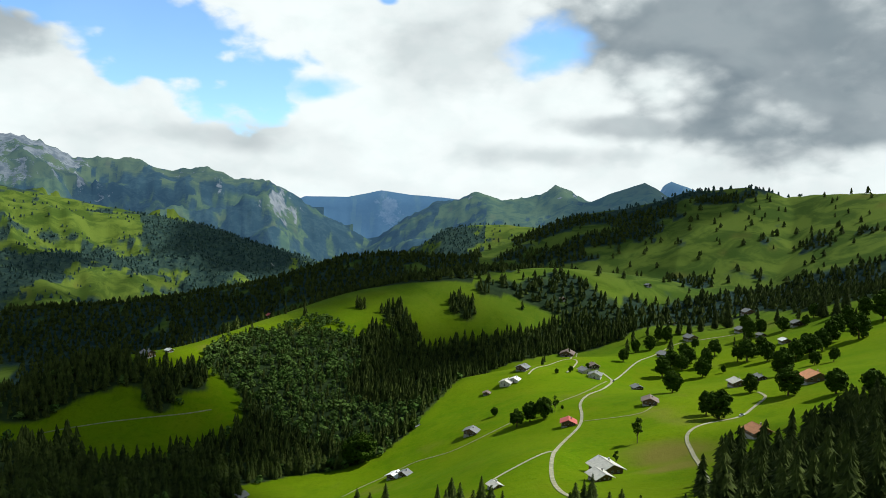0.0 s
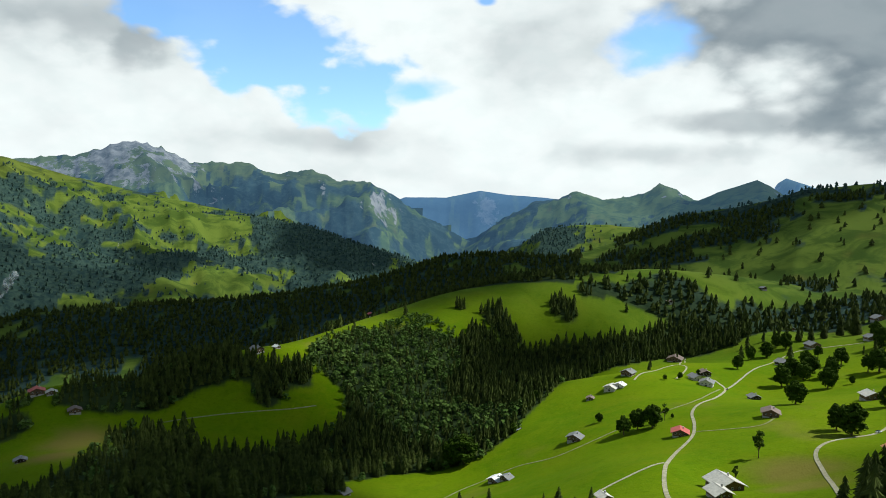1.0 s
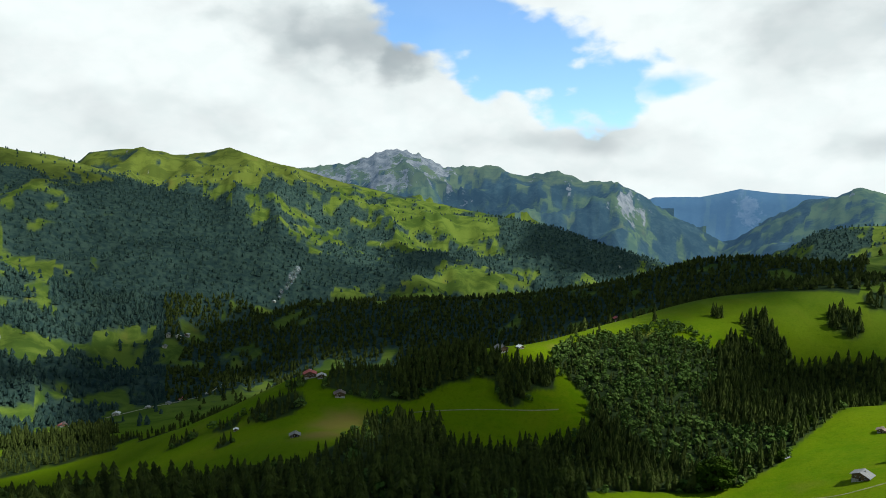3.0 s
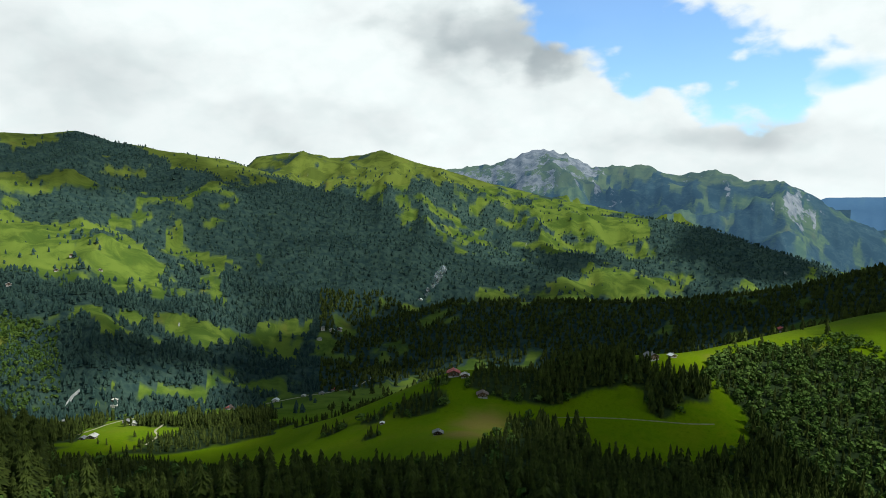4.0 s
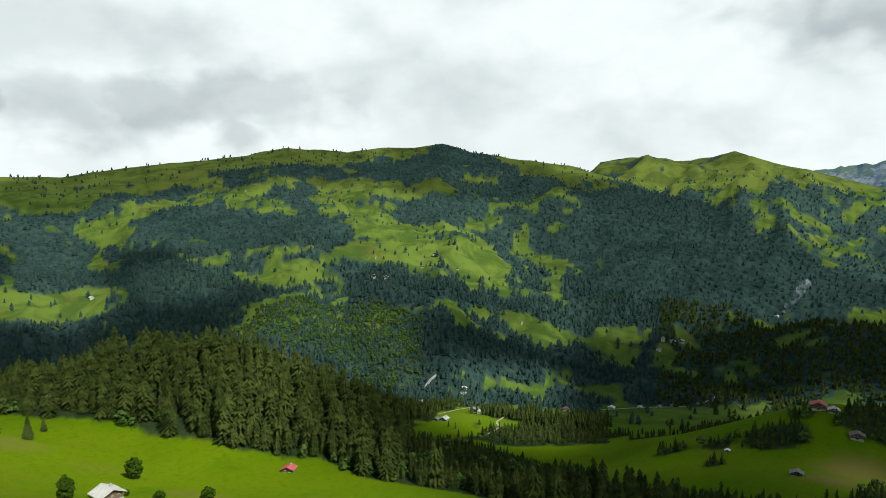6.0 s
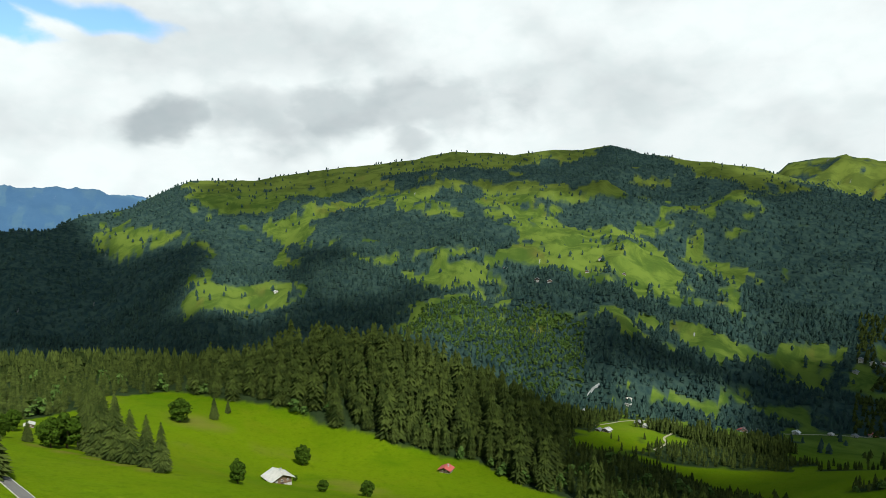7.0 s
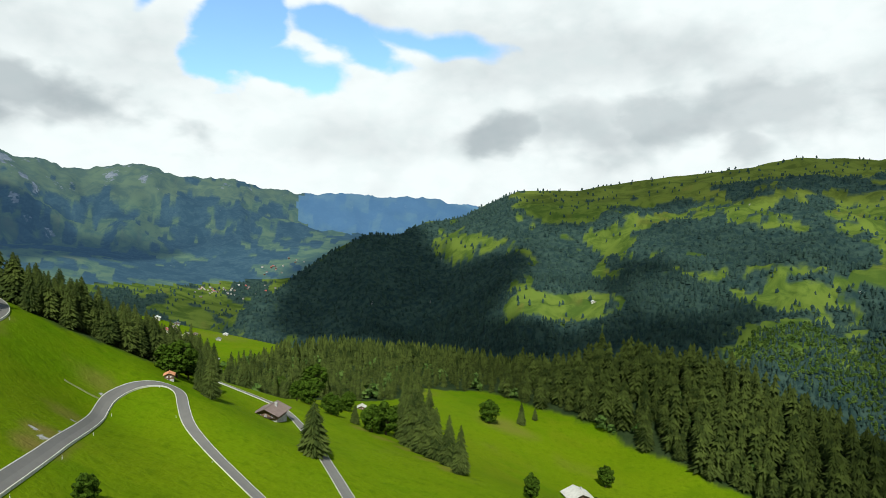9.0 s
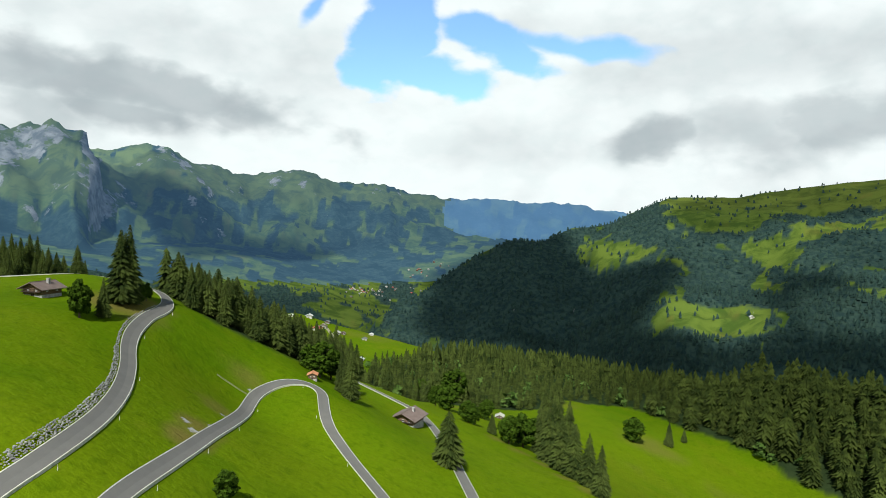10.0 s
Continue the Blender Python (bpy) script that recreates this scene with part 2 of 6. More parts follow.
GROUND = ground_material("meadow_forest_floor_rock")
DISTANT_HAZED = ground_material("hazed_distant_mountain", (0.34, 0.040, 0.080, 0.112), 0.095)
FARTHEST_HAZED = ground_material("hazed_farthest_mountain", (0.75, 0.05, 0.10, 0.16), 0.225)
SPRUCE = leaf_material("spruce_needles", (0.008, 0.016, 0.004), (0.068, 0.088, 0.017), 0.12)
# needles of the far spruces are blued in the base colour to imitate haze
SPRUCE_HAZED = leaf_material("haze_blue_spruce", (0.017, 0.038, 0.035), (0.046, 0.080, 0.058), 0.02)
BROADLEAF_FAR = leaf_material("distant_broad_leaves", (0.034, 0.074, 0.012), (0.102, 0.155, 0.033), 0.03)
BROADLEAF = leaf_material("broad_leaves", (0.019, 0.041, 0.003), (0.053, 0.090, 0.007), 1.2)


def wood_material(name, a, b):
    m, n, s = material(name, 0.85)
    p = n.add("ShaderNodeTexCoord").outputs["Object"]
    k = n.add("ShaderNodeMapping")
    k.inputs["Scale"].default_value = (1.2, 1.2, 7.0)
    n.link(p, k.inputs[0])
    f = n.noise(k.outputs[0], 1.5, 5, 0.65)
    n.put(s.inputs["Base Color"], n.mix(n.step(f, 0.3, 0.7), a, b))
    bump(n, s, f, 0.3, 0.05)
    return m


BARK = wood_material("bark", (0.05, 0.036, 0.024), (0.12, 0.09, 0.06))

# ---- the shape of the land ----
CENTRE = (-27.0, 25.0)


def lattice(ix, iy, seed):
    h = (ix * 374761393 + iy * 668265263 + seed * 974634777) & 0x7FFFFFFF
    h = ((h ^ (h >> 13)) * 1274126177) & 0x7FFFFFFF
    return ((h ^ (h >> 16)) & 0xFFFF) / 65535.0


def value_noise(x, y, seed):
    ix, iy = np.floor(x).astype(np.int64), np.floor(y).astype(np.int64)
    u, v = x - ix, y - iy
    u, v = u * u * u * (u * (u * 6 - 15) + 10), v * v * v * (v * (v * 6 - 15) + 10)
    a, b = lattice(ix, iy, seed), lattice(ix + 1, iy, seed)
    c, d = lattice(ix, iy + 1, seed), lattice(ix + 1, iy + 1, seed)
    return (a + (b - a) * u) * (1 - v) + (c + (d - c) * u) * v


def fbm(x, y, size, octaves, seed, ridged=False):
    """Fractal noise about -1 to 1, its largest forms as wide as size."""
    total, amp, norm = 0.0, 1.0, 0.0
    for k in range(octaves):
        n = value_noise(x / size * 0.8 + y / size * 0.6 + k * 17.3, y / size * 0.8 - x / size * 0.6 + k * 9.1, seed + k) * 2 - 1
        total, norm = total + amp * (1 - 2 * np.abs(n) if ridged else n), norm + amp
        amp, size = amp * 0.5, size * 0.5
    return total / norm


# spot heights of the near ground, metres; many are set to fit the camera's view
SPOTS_HILL = [
    (-202, -98, 245), (-216, -92, 243), (-206, -76, 240), (-188, -88, 240), (-254, -81, 222), (-285, -88, 217), (-225, -45, 224),
    (-268, 9, 201), (-382, 12, 156), (-447, 20, 143), (-441, 106, 134), (-466, 115, 134), (-530, 39, 142), (-513, -42, 153),
    (-563, -52, 152), (-531, -115, 163), (-464, -54, 163), (-382, -104, 189), (-304, -60, 203), (-273, -15, 205), (-186, -108, 258),
    (-136, -43, 244), (-157, -131, 272), (-192, -128, 268), (-166, -107, 265), (-115, -57, 259), (-125, -85, 266), (-201, -148, 269), (-174, -154, 274), (-163, -161, 273), (-183, -155, 275), (-215, -215, 262), (-150, -250, 270)]
SPOTS_FOREST = [
    (-560, 66, 170), (-612, -10, 163), (-528, 112, 148), (-500, 160, 135), (-700, 60, 110), (-660, -130, 150), (-600, -240, 160), (-642, -495, 177), (-636, -440, 168), (-627, -387, 163), (-626, -337, 155), (-562, -357, 163), (-538, -307, 166),
    (-440, -235, 170), (-335, -170, 208), (-300, -300, 245), (-430, -380, 200), (-830, -600, 60), (-640, -520, 130), (-330, 200, 140), (-200, 150, 180),
    (-120, 60, 222), (-380, 330, 104), (-250, 330, 125), (-100, 300, 135), (-50, 365, 116), (20, 330, 150), (-130, 430, 100), (-560, 300, 70), (-500, 235, 92), (-760, 365, -8), (-660, 440, 2), (-415, 400, 74)]
SPOTS_MEADOW = [
    (71, 412, 147), (112, 559, 122), (220, 760, 96), (50, 736, 91), (28, 610, 92), (-21, 575, 73), (107, 950, 62),
    (168, 912, 92), (361, 986, 100), (170, 553, 138), (211, 480, 150), (159, 436, 153), (99, 402, 142), (94, 784, 104), (344, 1045, 105),
    (507, 1143, 119), (624, 966, 177), (308, 561, 160), (179, 380, 168), (117, 198, 210), (-147, 545, 58), (-67, 520, 68), (0, 0, 225), (0, 200, 195)]
SPOTS_VALLEY = [
    (-978, 484, -30), (-944, 438, -24), (-1186, 473, -60), (-1106, 745, -90), (-512, 504, 60), (-389, 467, 92), (-387, 617, 72), (-503, 629, 98), (-480, 700, 84),
    (-263, 597, 62), (-214, 725, 62), (-324, 770, 115), (-360, 800, 108), (-430, 770, 80), (-279, 887, 112), (-179, 984, 121), (-73, 1078, 133), (64, 1148, 149),
    (219, 1231, 166), (390, 1292, 150), (0, 1000, 60), (200, 1090, 70), (430, 1180, 95), (-462, 772, 30), (-627, 527, 28), (-700, 900, -40)]
SPOTS_AROUND = [
    (0, 1500, 70), (-400, 1300, 0), (400, 1500, 130), (-900, 1200, -90), (-1350, 900, -85), (-1300, 0, -60), (-1150, -500, -60), (-1700, 300, -70), (-1400, -1300, -70),
    (-2300, -1500, -66), (-2730, -1868, 45), (-3117, -1618, 110), (-2148, -2096, 85), (-1689, -2103, 105), (-2000, -1560, -20), (-900, -900, 10), (0, 2600, -60), (-1500, 2400, -80), (-2600, 900, -60), (900, 2600, -20), (1200, 1500, 150), (900, 700, 260),
    (300, 0, 310), (700, 0, 420), (200, -400, 340), (-200, -500, 300), (1200, -900, 520), (-500, -1300, 180), (0, -2000, 420), (2500, 500, 400),
    (0, 4800, -60), (-3400, 3400, -60), (-4800, 0, -60), (-3400, -3400, 180), (0, -4800, 300), (4800, 0, 400), (3000, 3600, 100)]


def spline(spots):
    """A thin plate through spot heights, in kilometres."""
    p = np.array(spots, float)
    q = p[:, :2] / 1000.0
    d = ((q[:, None] - q[None]) ** 2).sum(-1)
    k = 0.5 * d * np.log(d + 1e-12) + np.eye(len(q)) * 0.00012
    one = np.column_stack([np.ones(len(q)), q])
    full = np.block([[k, one], [one.T, np.zeros((3, 3))]])
    return q, np.linalg.solve(full, np.concatenate([p[:, 2], np.zeros(3)]))


PLATE = spline(SPOTS_HILL + SPOTS_FOREST + SPOTS_MEADOW + SPOTS_VALLEY + SPOTS_AROUND)


def plate(x, y):
    q, w = PLATE
    out = w[-3] + w[-2] * x / 1000 + w[-1] * y / 1000
    for (a, b), k in zip(q, w):
        d = (x / 1000 - a) ** 2 + (y / 1000 - b) ** 2
        out = out + k * 0.5 * d * np.log(d + 1e-12)
    return out


def ridge(name, front, back, rounding, rough, crest):
    return name, front, back, rounding, rough, np.array(crest, float)


# crest lines: heading from CENTRE, distance, height; slopes of both flanks, rounding of the top, roughness
RIDGES = [
    ridge('snow_range', 0.46, 0.60, 15, 120, [(1.2, 4296, -133), (4.8, 4295, -9), (7.7, 4294, 106), (9.9, 4293, 196), (12.2, 4292, 308), (14.1, 4291, 380), (16.3, 4341, 377), (18.7, 4390, 446), (21.9, 4439, 440), (23.3, 4439, 479), (25.2, 4488, 495), (28.0, 4487, 479), (30.0, 4487, 568), (31.8, 4486, 602), (34.1, 4486, 550), (36.1, 4485, 498), (38.3, 4485, 489), (40.0, 4484, 466), (48.8, 4483, 448)]),
    ridge('dome_range', 0.30, 0.50, 30, 75, [(9.5, 3102, -2), (15.2, 3204, 82), (18.7, 3303, 152), (22.9, 3402, 193), (28.2, 3500, 255), (34.7, 3599, 339), (39.7, 3698, 431), (43.0, 3797, 497), (45.2, 3796, 544), (47.4, 3896, 520), (49.5, 3995, 516), (50.6, 4095, 541), (52.7, 4094, 551), (55.0, 4094, 524), (57.3, 3993, 365)]),
    ridge('main_mountain', 0.30, 0.50, 40, 46, [(29.6, 2307, 27), (33.3, 2507, 67), (37.9, 2606, 128), (42.9, 2754, 199), (47.2, 2903, 280), (51.8, 3102, 359), (55.0, 3252, 421), (57.3, 3351, 469), (62.7, 3418, 517), (65.4, 3468, 550), (67.8, 3517, 593), (70.1, 3516, 570), (72.4, 3466, 568), (75.4, 3415, 545), (78.1, 3364, 553), (80.6, 3313, 550), (84.0, 3212, 501), (87.2, 3161, 476), (91.9, 3109, 444), (96.4, 3058, 399), (101.1, 3022, 394), (102.6, 3021, 357), (104.3, 3020, 315)]),
    ridge('dark_shoulder', 0.42, 0.30, 25, 25, [(104.3, 2920, 296), (106.4, 2869, 270), (108.6, 2818, 256), (110.8, 2667, 206), (113.3, 2616, 208), (115.8, 2614, 157), (118.1, 2513, 94), (120.8, 2312, 22), (122.6, 2211, -4)]),
    ridge('east_range', 0.72, 0.80, 8, 50, [(146.8, 3697, 563), (147.2, 3546, 626), (148.6, 3495, 658), (149.9, 3545, 649), (151.4, 3594, 626), (153.7, 3593, 696)]),
    ridge('far_blue', 0.55, 0.50, 12, 45, [(101.5, 4671, 285), (105.4, 4670, 360), (109.4, 4618, 388), (114.9, 4565, 412), (118.6, 4513, 403), (121.4, 4461, 350)]),
    ridge('green_top', 0.52, 0.50, 12, 60, [(116.0, 4530, 330), (118.6, 4513, 403), (121.4, 4461, 421), (123.7, 4410, 468), (127.8, 4358, 483), (130.6, 4306, 532), (132.3, 4305, 533), (134.5, 4304, 496), (136.7, 4253, 526), (139.0, 4201, 550), (140.8, 4200, 635), (142.3, 4199, 650), (144.7, 4198, 601), (146.4, 4197, 602), (148.4, 4196, 523)]),
    ridge('notch_blue', 1.50, 0.50, 30, 20, [(-3.9, 4785, 269), (-0.3, 4784, 302), (2.5, 4783, 318), (4.8, 4782, 343), (7.6, 4781, 293), (11.1, 4779, 292), (14.6, 4778, 168)]),
    ridge('pyramid_range', 0.30, 0.50, 15, 40, [(-13.4, 4289, 251), (-11.7, 4288, 314), (-10.2, 4288, 379), (-9.4, 4287, 392), (-7.5, 4237, 310), (-4.9, 4185, 300), (-3.0, 4185, 332), (-2.1, 4184, 311), (0.6, 4233, 260), (3.3, 4232, 143), (5.7, 4281, 15)]),
    ridge('second_range', 0.35, 0.50, 12, 30, [(-21.9, 3793, 241), (-19.6, 3892, 320), (-18.3, 3991, 343), (-17.5, 3991, 383), (-16.5, 3991, 418), (-15.4, 3990, 391), (-13.4, 3939, 330), (-11.0, 3888, 276), (-8.0, 3787, 160)]),
    ridge('third_range', 0.50, 0.60, 8, 30, [(-21.7, 4693, 344), (-19.9, 4692, 399), (-18.4, 4692, 443), (-17.8, 4691, 412), (-17.3, 4691, 322)]),
    ridge('valley_hump', 0.30, 0.40, 25, 20, [(-11.2, 3088, 118), (-8.6, 3187, 170), (-5.9, 3236, 182), (-2.8, 3285, 176), (-0.5, 3284, 147), (1.3, 3283, 72), (4.1, 3282, -26)]),
    ridge('wooded_hill', 0.34, 0.40, 30, 14, [(-43.3, 1800, 361), (-37.7, 1846, 345), (-33.5, 1894, 335), (-31.2, 1942, 333), (-29.0, 1991, 330), (-27.1, 2040, 322), (-26.2, 2069, 337), (-24.4, 2088, 349), (-22.4, 2087, 341), (-19.9, 2085, 333), (-18.3, 2084, 308), (-15.7, 2083, 284), (-13.5, 2062, 270), (-10.8, 2030, 249), (-7.6, 1979, 193), (-3.5, 1876, 148)]),
    ridge('dark_ridge', 0.28, 0.35, 20, 10, [(-8.1, 1899, 189), (-5.3, 1798, 150), (-2.7, 1717, 149), (0.9, 1676, 155), (4.2, 1645, 157), (6.8, 1644, 152), (9.4, 1643, 130), (13.1, 1652, 96), (16.8, 1671, 72), (21.5, 1689, 50), (26.3, 1738, 33), (32.8, 1786, 24), (38.7, 1835, 15), (44.3, 1883, -42)]),
]


def polar(x, y):
    dx, dy = x - CENTRE[0], y - CENTRE[1]
    return (np.degrees(np.arctan2(-dx, dy)) + 120) % 360 - 120, np.hypot(dx, dy)


def soft_max(a, b, k):
    h = np.clip(0.5 + 0.5 * (b - a) / k, 0, 1)
    return a + (b - a) * h + k * h * (1 - h)


FAR_RANGES = ('snow_range', 'east_range', 'green_top', 'pyramid_range', 'second_range')
CRAGGY = ('snow_range', 'east_range', 'green_top', 'far_blue', 'pyramid_range')
FARTHEST = ('notch_blue', 'third_range', 'far_blue')


def ground(x, y, share=False):
    """The height of the land; with share, also which belt it is part of: 0 near, 1 far ranges, 2 the farthest."""
    x, y = np.asarray(x, float), np.asarray(y, float)
    heading, r = polar(x, y)
    az = heading
    z = plate(x, y)
    z = z + fbm(x, y, 90, 3, 5) * np.clip((r - 60) / 240, 0, 1) * 1.6 + fbm(x, y, 500, 3, 11) * np.clip((r - 900) / 800, 0, 1) * 22
    belt = np.zeros(z.shape)
    wrinkle = fbm(x, y, 420, 5, 23, True)
    crag = fbm(x, y, 160, 4, 41, True)
    broad = fbm(x, y, 900, 3, 61)
    jag = 16 * fbm(x, y, 70, 3, 57, True)
    sway = fbm(x, y, 600, 3, 67)
    for name, front, back, rounding, rough, crest in RIDGES:
        # gullies and spurs wander away from the crest line
        near = np.interp(heading, crest[:, 0], crest[:, 1])
        bend = np.clip(np.abs(near - r) / 400, 0, 1)
        az = heading + bend * (3.0 * sway + 0.8 * wrinkle)
        rc, zc = np.interp(az, crest[:, 0], crest[:, 1]), np.interp(az, crest[:, 0], crest[:, 2])
        out = np.maximum(crest[0, 0] - az, 0) + np.maximum(az - crest[-1, 0], 0)
        d = rc - r
        side = np.where(d > 0, front, back)
        fall = side * (np.sqrt(d * d + rounding * rounding) - rounding)
        swell = np.clip(np.abs(d) / 500, 0, 1)
        h = zc - fall - out * r * 0.0175 * 0.6 + rough * (swell * 1.0 * wrinkle + 0.30 * crag * (0.3 + swell)) + swell * broad * rough * 0.9
        belt = np.where(h > z, 2 if name in FARTHEST else 1 if name in FAR_RANGES else 0, belt)
        if name in CRAGGY:
            h = h + jag * (1 - 0.7 * swell)
        z = soft_max(z, h, 18)
    if share:
        # the far eastern valley floor takes the hazed material as well
        belt = np.where((belt == 0) & (heading > 112) & (r > np.interp(heading, (124, 142), (3000, 2300)) + 200 * broad), 1, belt)
    return (z, belt) if share else z

# ---- what grows where ----
WOOD_BELT = [
    (-572, -75), (-549, -33), (-541, 5), (-515, 46), (-476, 83), (-455, 128), (-415, 152), (-385, 190), (-300, 235), (-225, 320), (-170, 430), (-150, 520),
    (-178, 552), (-136, 597), (-90, 607), (-54, 627), (-24, 674), (-11, 732), (15, 796), (75, 985), (181, 1055), (284, 1072), (400, 1165), (506, 1185),
    (571, 1045), (640, 1000), (850, 1000), (850, 1200), (669, 1318), (560, 1312), (434, 1260), (311, 1183), (207, 1146), (106, 1074), (17, 1042)]
WOOD_BELT_2 = [
    (17, 1042), (-66, 992), (-112, 962), (-188, 950), (-245, 920), (-275, 860), (-285, 800), (-215, 755), (-206, 690), (-240, 615), (-290, 578), (-345, 592),
    (-390, 606), (-360, 520), (-338, 419), (-388, 403), (-440, 372), (-505, 365), (-600, 420), (-780, 440), (-860, 380), (-780, 250), (-760, 100), (-790, -60), (-720, -110)]
WOOD_WEST = [(-535, -122), (-500, -116), (-445, -140), (-430, -200), (-462, -260), (-540, -290), (-700, -270), (-800, -100), (-700, -60), (-575, -70)]
WOOD_ROADSIDE = [(-201, -129), (-216, -122), (-240, -114), (-264, -116), (-292, -130), (-305, -165), (-262, -180), (-215, -160)]
WOOD_SHADED = [(82, 196), (112, 278), (140, 318), (172, 322), (228, 378), (265, 392), (400, 400), (430, 100), (250, 40), (90, 100), (60, 140)]

WOOD_TIP = [(-468, 601), (-490, 690), (-425, 765), (-357, 773), (-328, 748), (-291, 763), (-273, 796), (-253, 751), (-280, 717), (-275, 692), (-288, 683), (-307, 709), (-333, 712), (-360, 675), (-384, 640), (-400, 640), (-429, 615)]
WOOD_YOUNG = [(-278, 772), (-281, 884), (-231, 929), (-183, 1001), (-139, 1015), (-112, 966), (-101, 879), (-112, 805), (-74, 762), (-17, 750), (-22, 703), (-73, 644), (-119, 662), (-187, 731), (-218, 754), (-240, 765)]
LEAFY_FLANK = [(-1571, 187), (-1664, 268), (-1663, 368), (-1617, 488), (-1479, 576), (-1242, 486), (-1233, 418), (-1317, 346), (-1401, 260)]
GROVES = [(-373, 590, 23), (-336, 614, 10), (-490, 557, 27), (-478, 569, 15), (-576, 511, 15), (-496, 490, 11), (-530, 531, 13), (-832, 501, 32), (-820, 548, 41), (-793, 597, 24), (-936, 536, 22), (-497, 600, 11), (-1165, 771, 52), (-1188, 657, 39), (-1198, 580, 38), (-1151, 506, 26), (173, 1198, 29), (73, 1158, 20), (127, 1180, 24), (93, 1170, 19), (165, 1207, 22), (184, 1197, 17), (363, 1601, 24), (-70, 1051, 22), (-82, 991, 24), (-51, 1032, 20), (34, 1105, 20), (344, 1200, 30), (-122, 1054, 8), (-199, 1000, 8), (-322, 730, 19), (-291, 707, 17)]


def inside(x, y, polygon):
    out = np.zeros(np.shape(x), bool)
    p = np.array(polygon, float)
    for (ax, ay), (bx, by) in zip(p, np.roll(p, -1, 0)):
        if ay == by:
            continue
        cross = (ay > y) != (by > y)
        out ^= cross & (x < (bx - ax) * (y - ay) / (by - ay) + ax)
    return out


# open meadows and woods on the far slopes, corner by corner
FIELDS_A = [
    [(-2805, 2330), (-2632, 2732), (-2360, 2880), (-2060, 2872), (-2023, 3237), (-1838, 3463), (-1385, 3372), (-1149, 2924), (-1034, 2526), (-1295, 2692), (-1498, 2582), (-1639, 2369), (-1766, 2159), (-1964, 2040), (-2453, 2171)],
    [(-1206, 2008), (-1152, 2220), (-985, 2267), (-942, 2308), (-1096, 1894), (-1198, 1927)],
    [(-1235, 1820), (-1083, 1872), (-915, 2339), (-942, 2170), (-984, 1478)],
    [(-1496, 805), (-1455, 967), (-1345, 895), (-1328, 815), (-1439, 787)],
    [(-1541, 641), (-1512, 687), (-1409, 685), (-1392, 601)],
    [(-2947, 1587), (-2679, 1783), (-2559, 1772), (-2493, 1607), (-2796, 1531)],
    [(-2499, 835), (-2506, 903), (-2400, 914), (-2420, 855)],
]
FIELDS_B = [
    [(-2426, -60), (-2573, 45), (-2566, 193), (-2437, 201), (-2428, 105), (-2382, -30)],
    [(-2446, 251), (-2324, 320), (-2279, 298), (-2329, 240)],
    [(-2347, 605), (-2321, 751), (-2139, 712), (-2153, 829), (-2174, 999), (-1933, 967), (-1759, 935), (-1652, 896), (-1720, 812), (-1776, 820), (-1791, 693), (-1750, 601), (-1932, 644), (-2058, 616), (-2090, 557)],
    [(-2132, 1150), (-2097, 1187), (-2028, 1170), (-1933, 1200), (-1792, 1216), (-1762, 1166), (-1840, 1073), (-2033, 1109)],
    [(-1895, 290), (-1862, 382), (-1833, 461), (-1804, 454), (-1812, 399), (-1842, 309)],
    [(-1941, 354), (-1938, 581), (-1857, 718), (-1809, 636), (-1848, 524), (-1868, 441)],
]
FIELDS_C = [
    [(-2260, 27), (-2205, 146), (-2091, 153), (-2077, 39)],
    [(-2397, -116), (-2334, -58), (-2220, -52), (-2269, -111)],
    [(-1853, 149), (-1790, 262), (-1754, 269), (-1796, 162)],
    [(-1549, 631), (-1424, 635), (-1413, 692), (-1364, 596)],
    [(-1535, 803), (-1504, 882), (-1455, 967), (-1327, 879), (-1349, 793), (-1435, 781)],
    [(-1511, 730), (-1492, 778), (-1453, 735), (-1474, 699)],
    [(-3216, -84), (-3260, 242), (-3338, 573), (-3424, 793), (-3414, 1010), (-3371, 1258), (-3076, 1069), (-2982, 647), (-3028, 328), (-2874, 215), (-2920, 31)],
    [(-2496, 882), (-2423, 958), (-2378, 919), (-2423, 842)],
    [(-2410, 490), (-2678, 688), (-2488, 783), (-2403, 777), (-2364, 647), (-2385, 503)],
]
FIELDS_D = [
    [(-1833, -368), (-1879, -341), (-1920, -242), (-1853, -55), (-1762, -36), (-1762, -106), (-1701, -209), (-1718, -294)],
    [(-2221, -191), (-2066, -50), (-1948, -41), (-2085, -134)],
    [(-2458, -246), (-2417, -67), (-2499, 49), (-2573, 163), (-2409, 169), (-2352, 30), (-2349, -64), (-2225, -58), (-2314, -155)],
    [(-2407, 262), (-2319, 332), (-2268, 299), (-2279, 251)],
    [(-2981, -544), (-3126, -325), (-3203, 50), (-3288, 447), (-3433, 742), (-3376, 1005), (-3219, 907), (-2997, 531), (-2835, 163), (-2730, -60), (-2530, -214), (-2496, -369), (-2661, -502)],
    [(-2551, -803), (-2462, -579), (-2373, -499), (-2303, -520), (-2304, -594), (-2412, -738)],
]
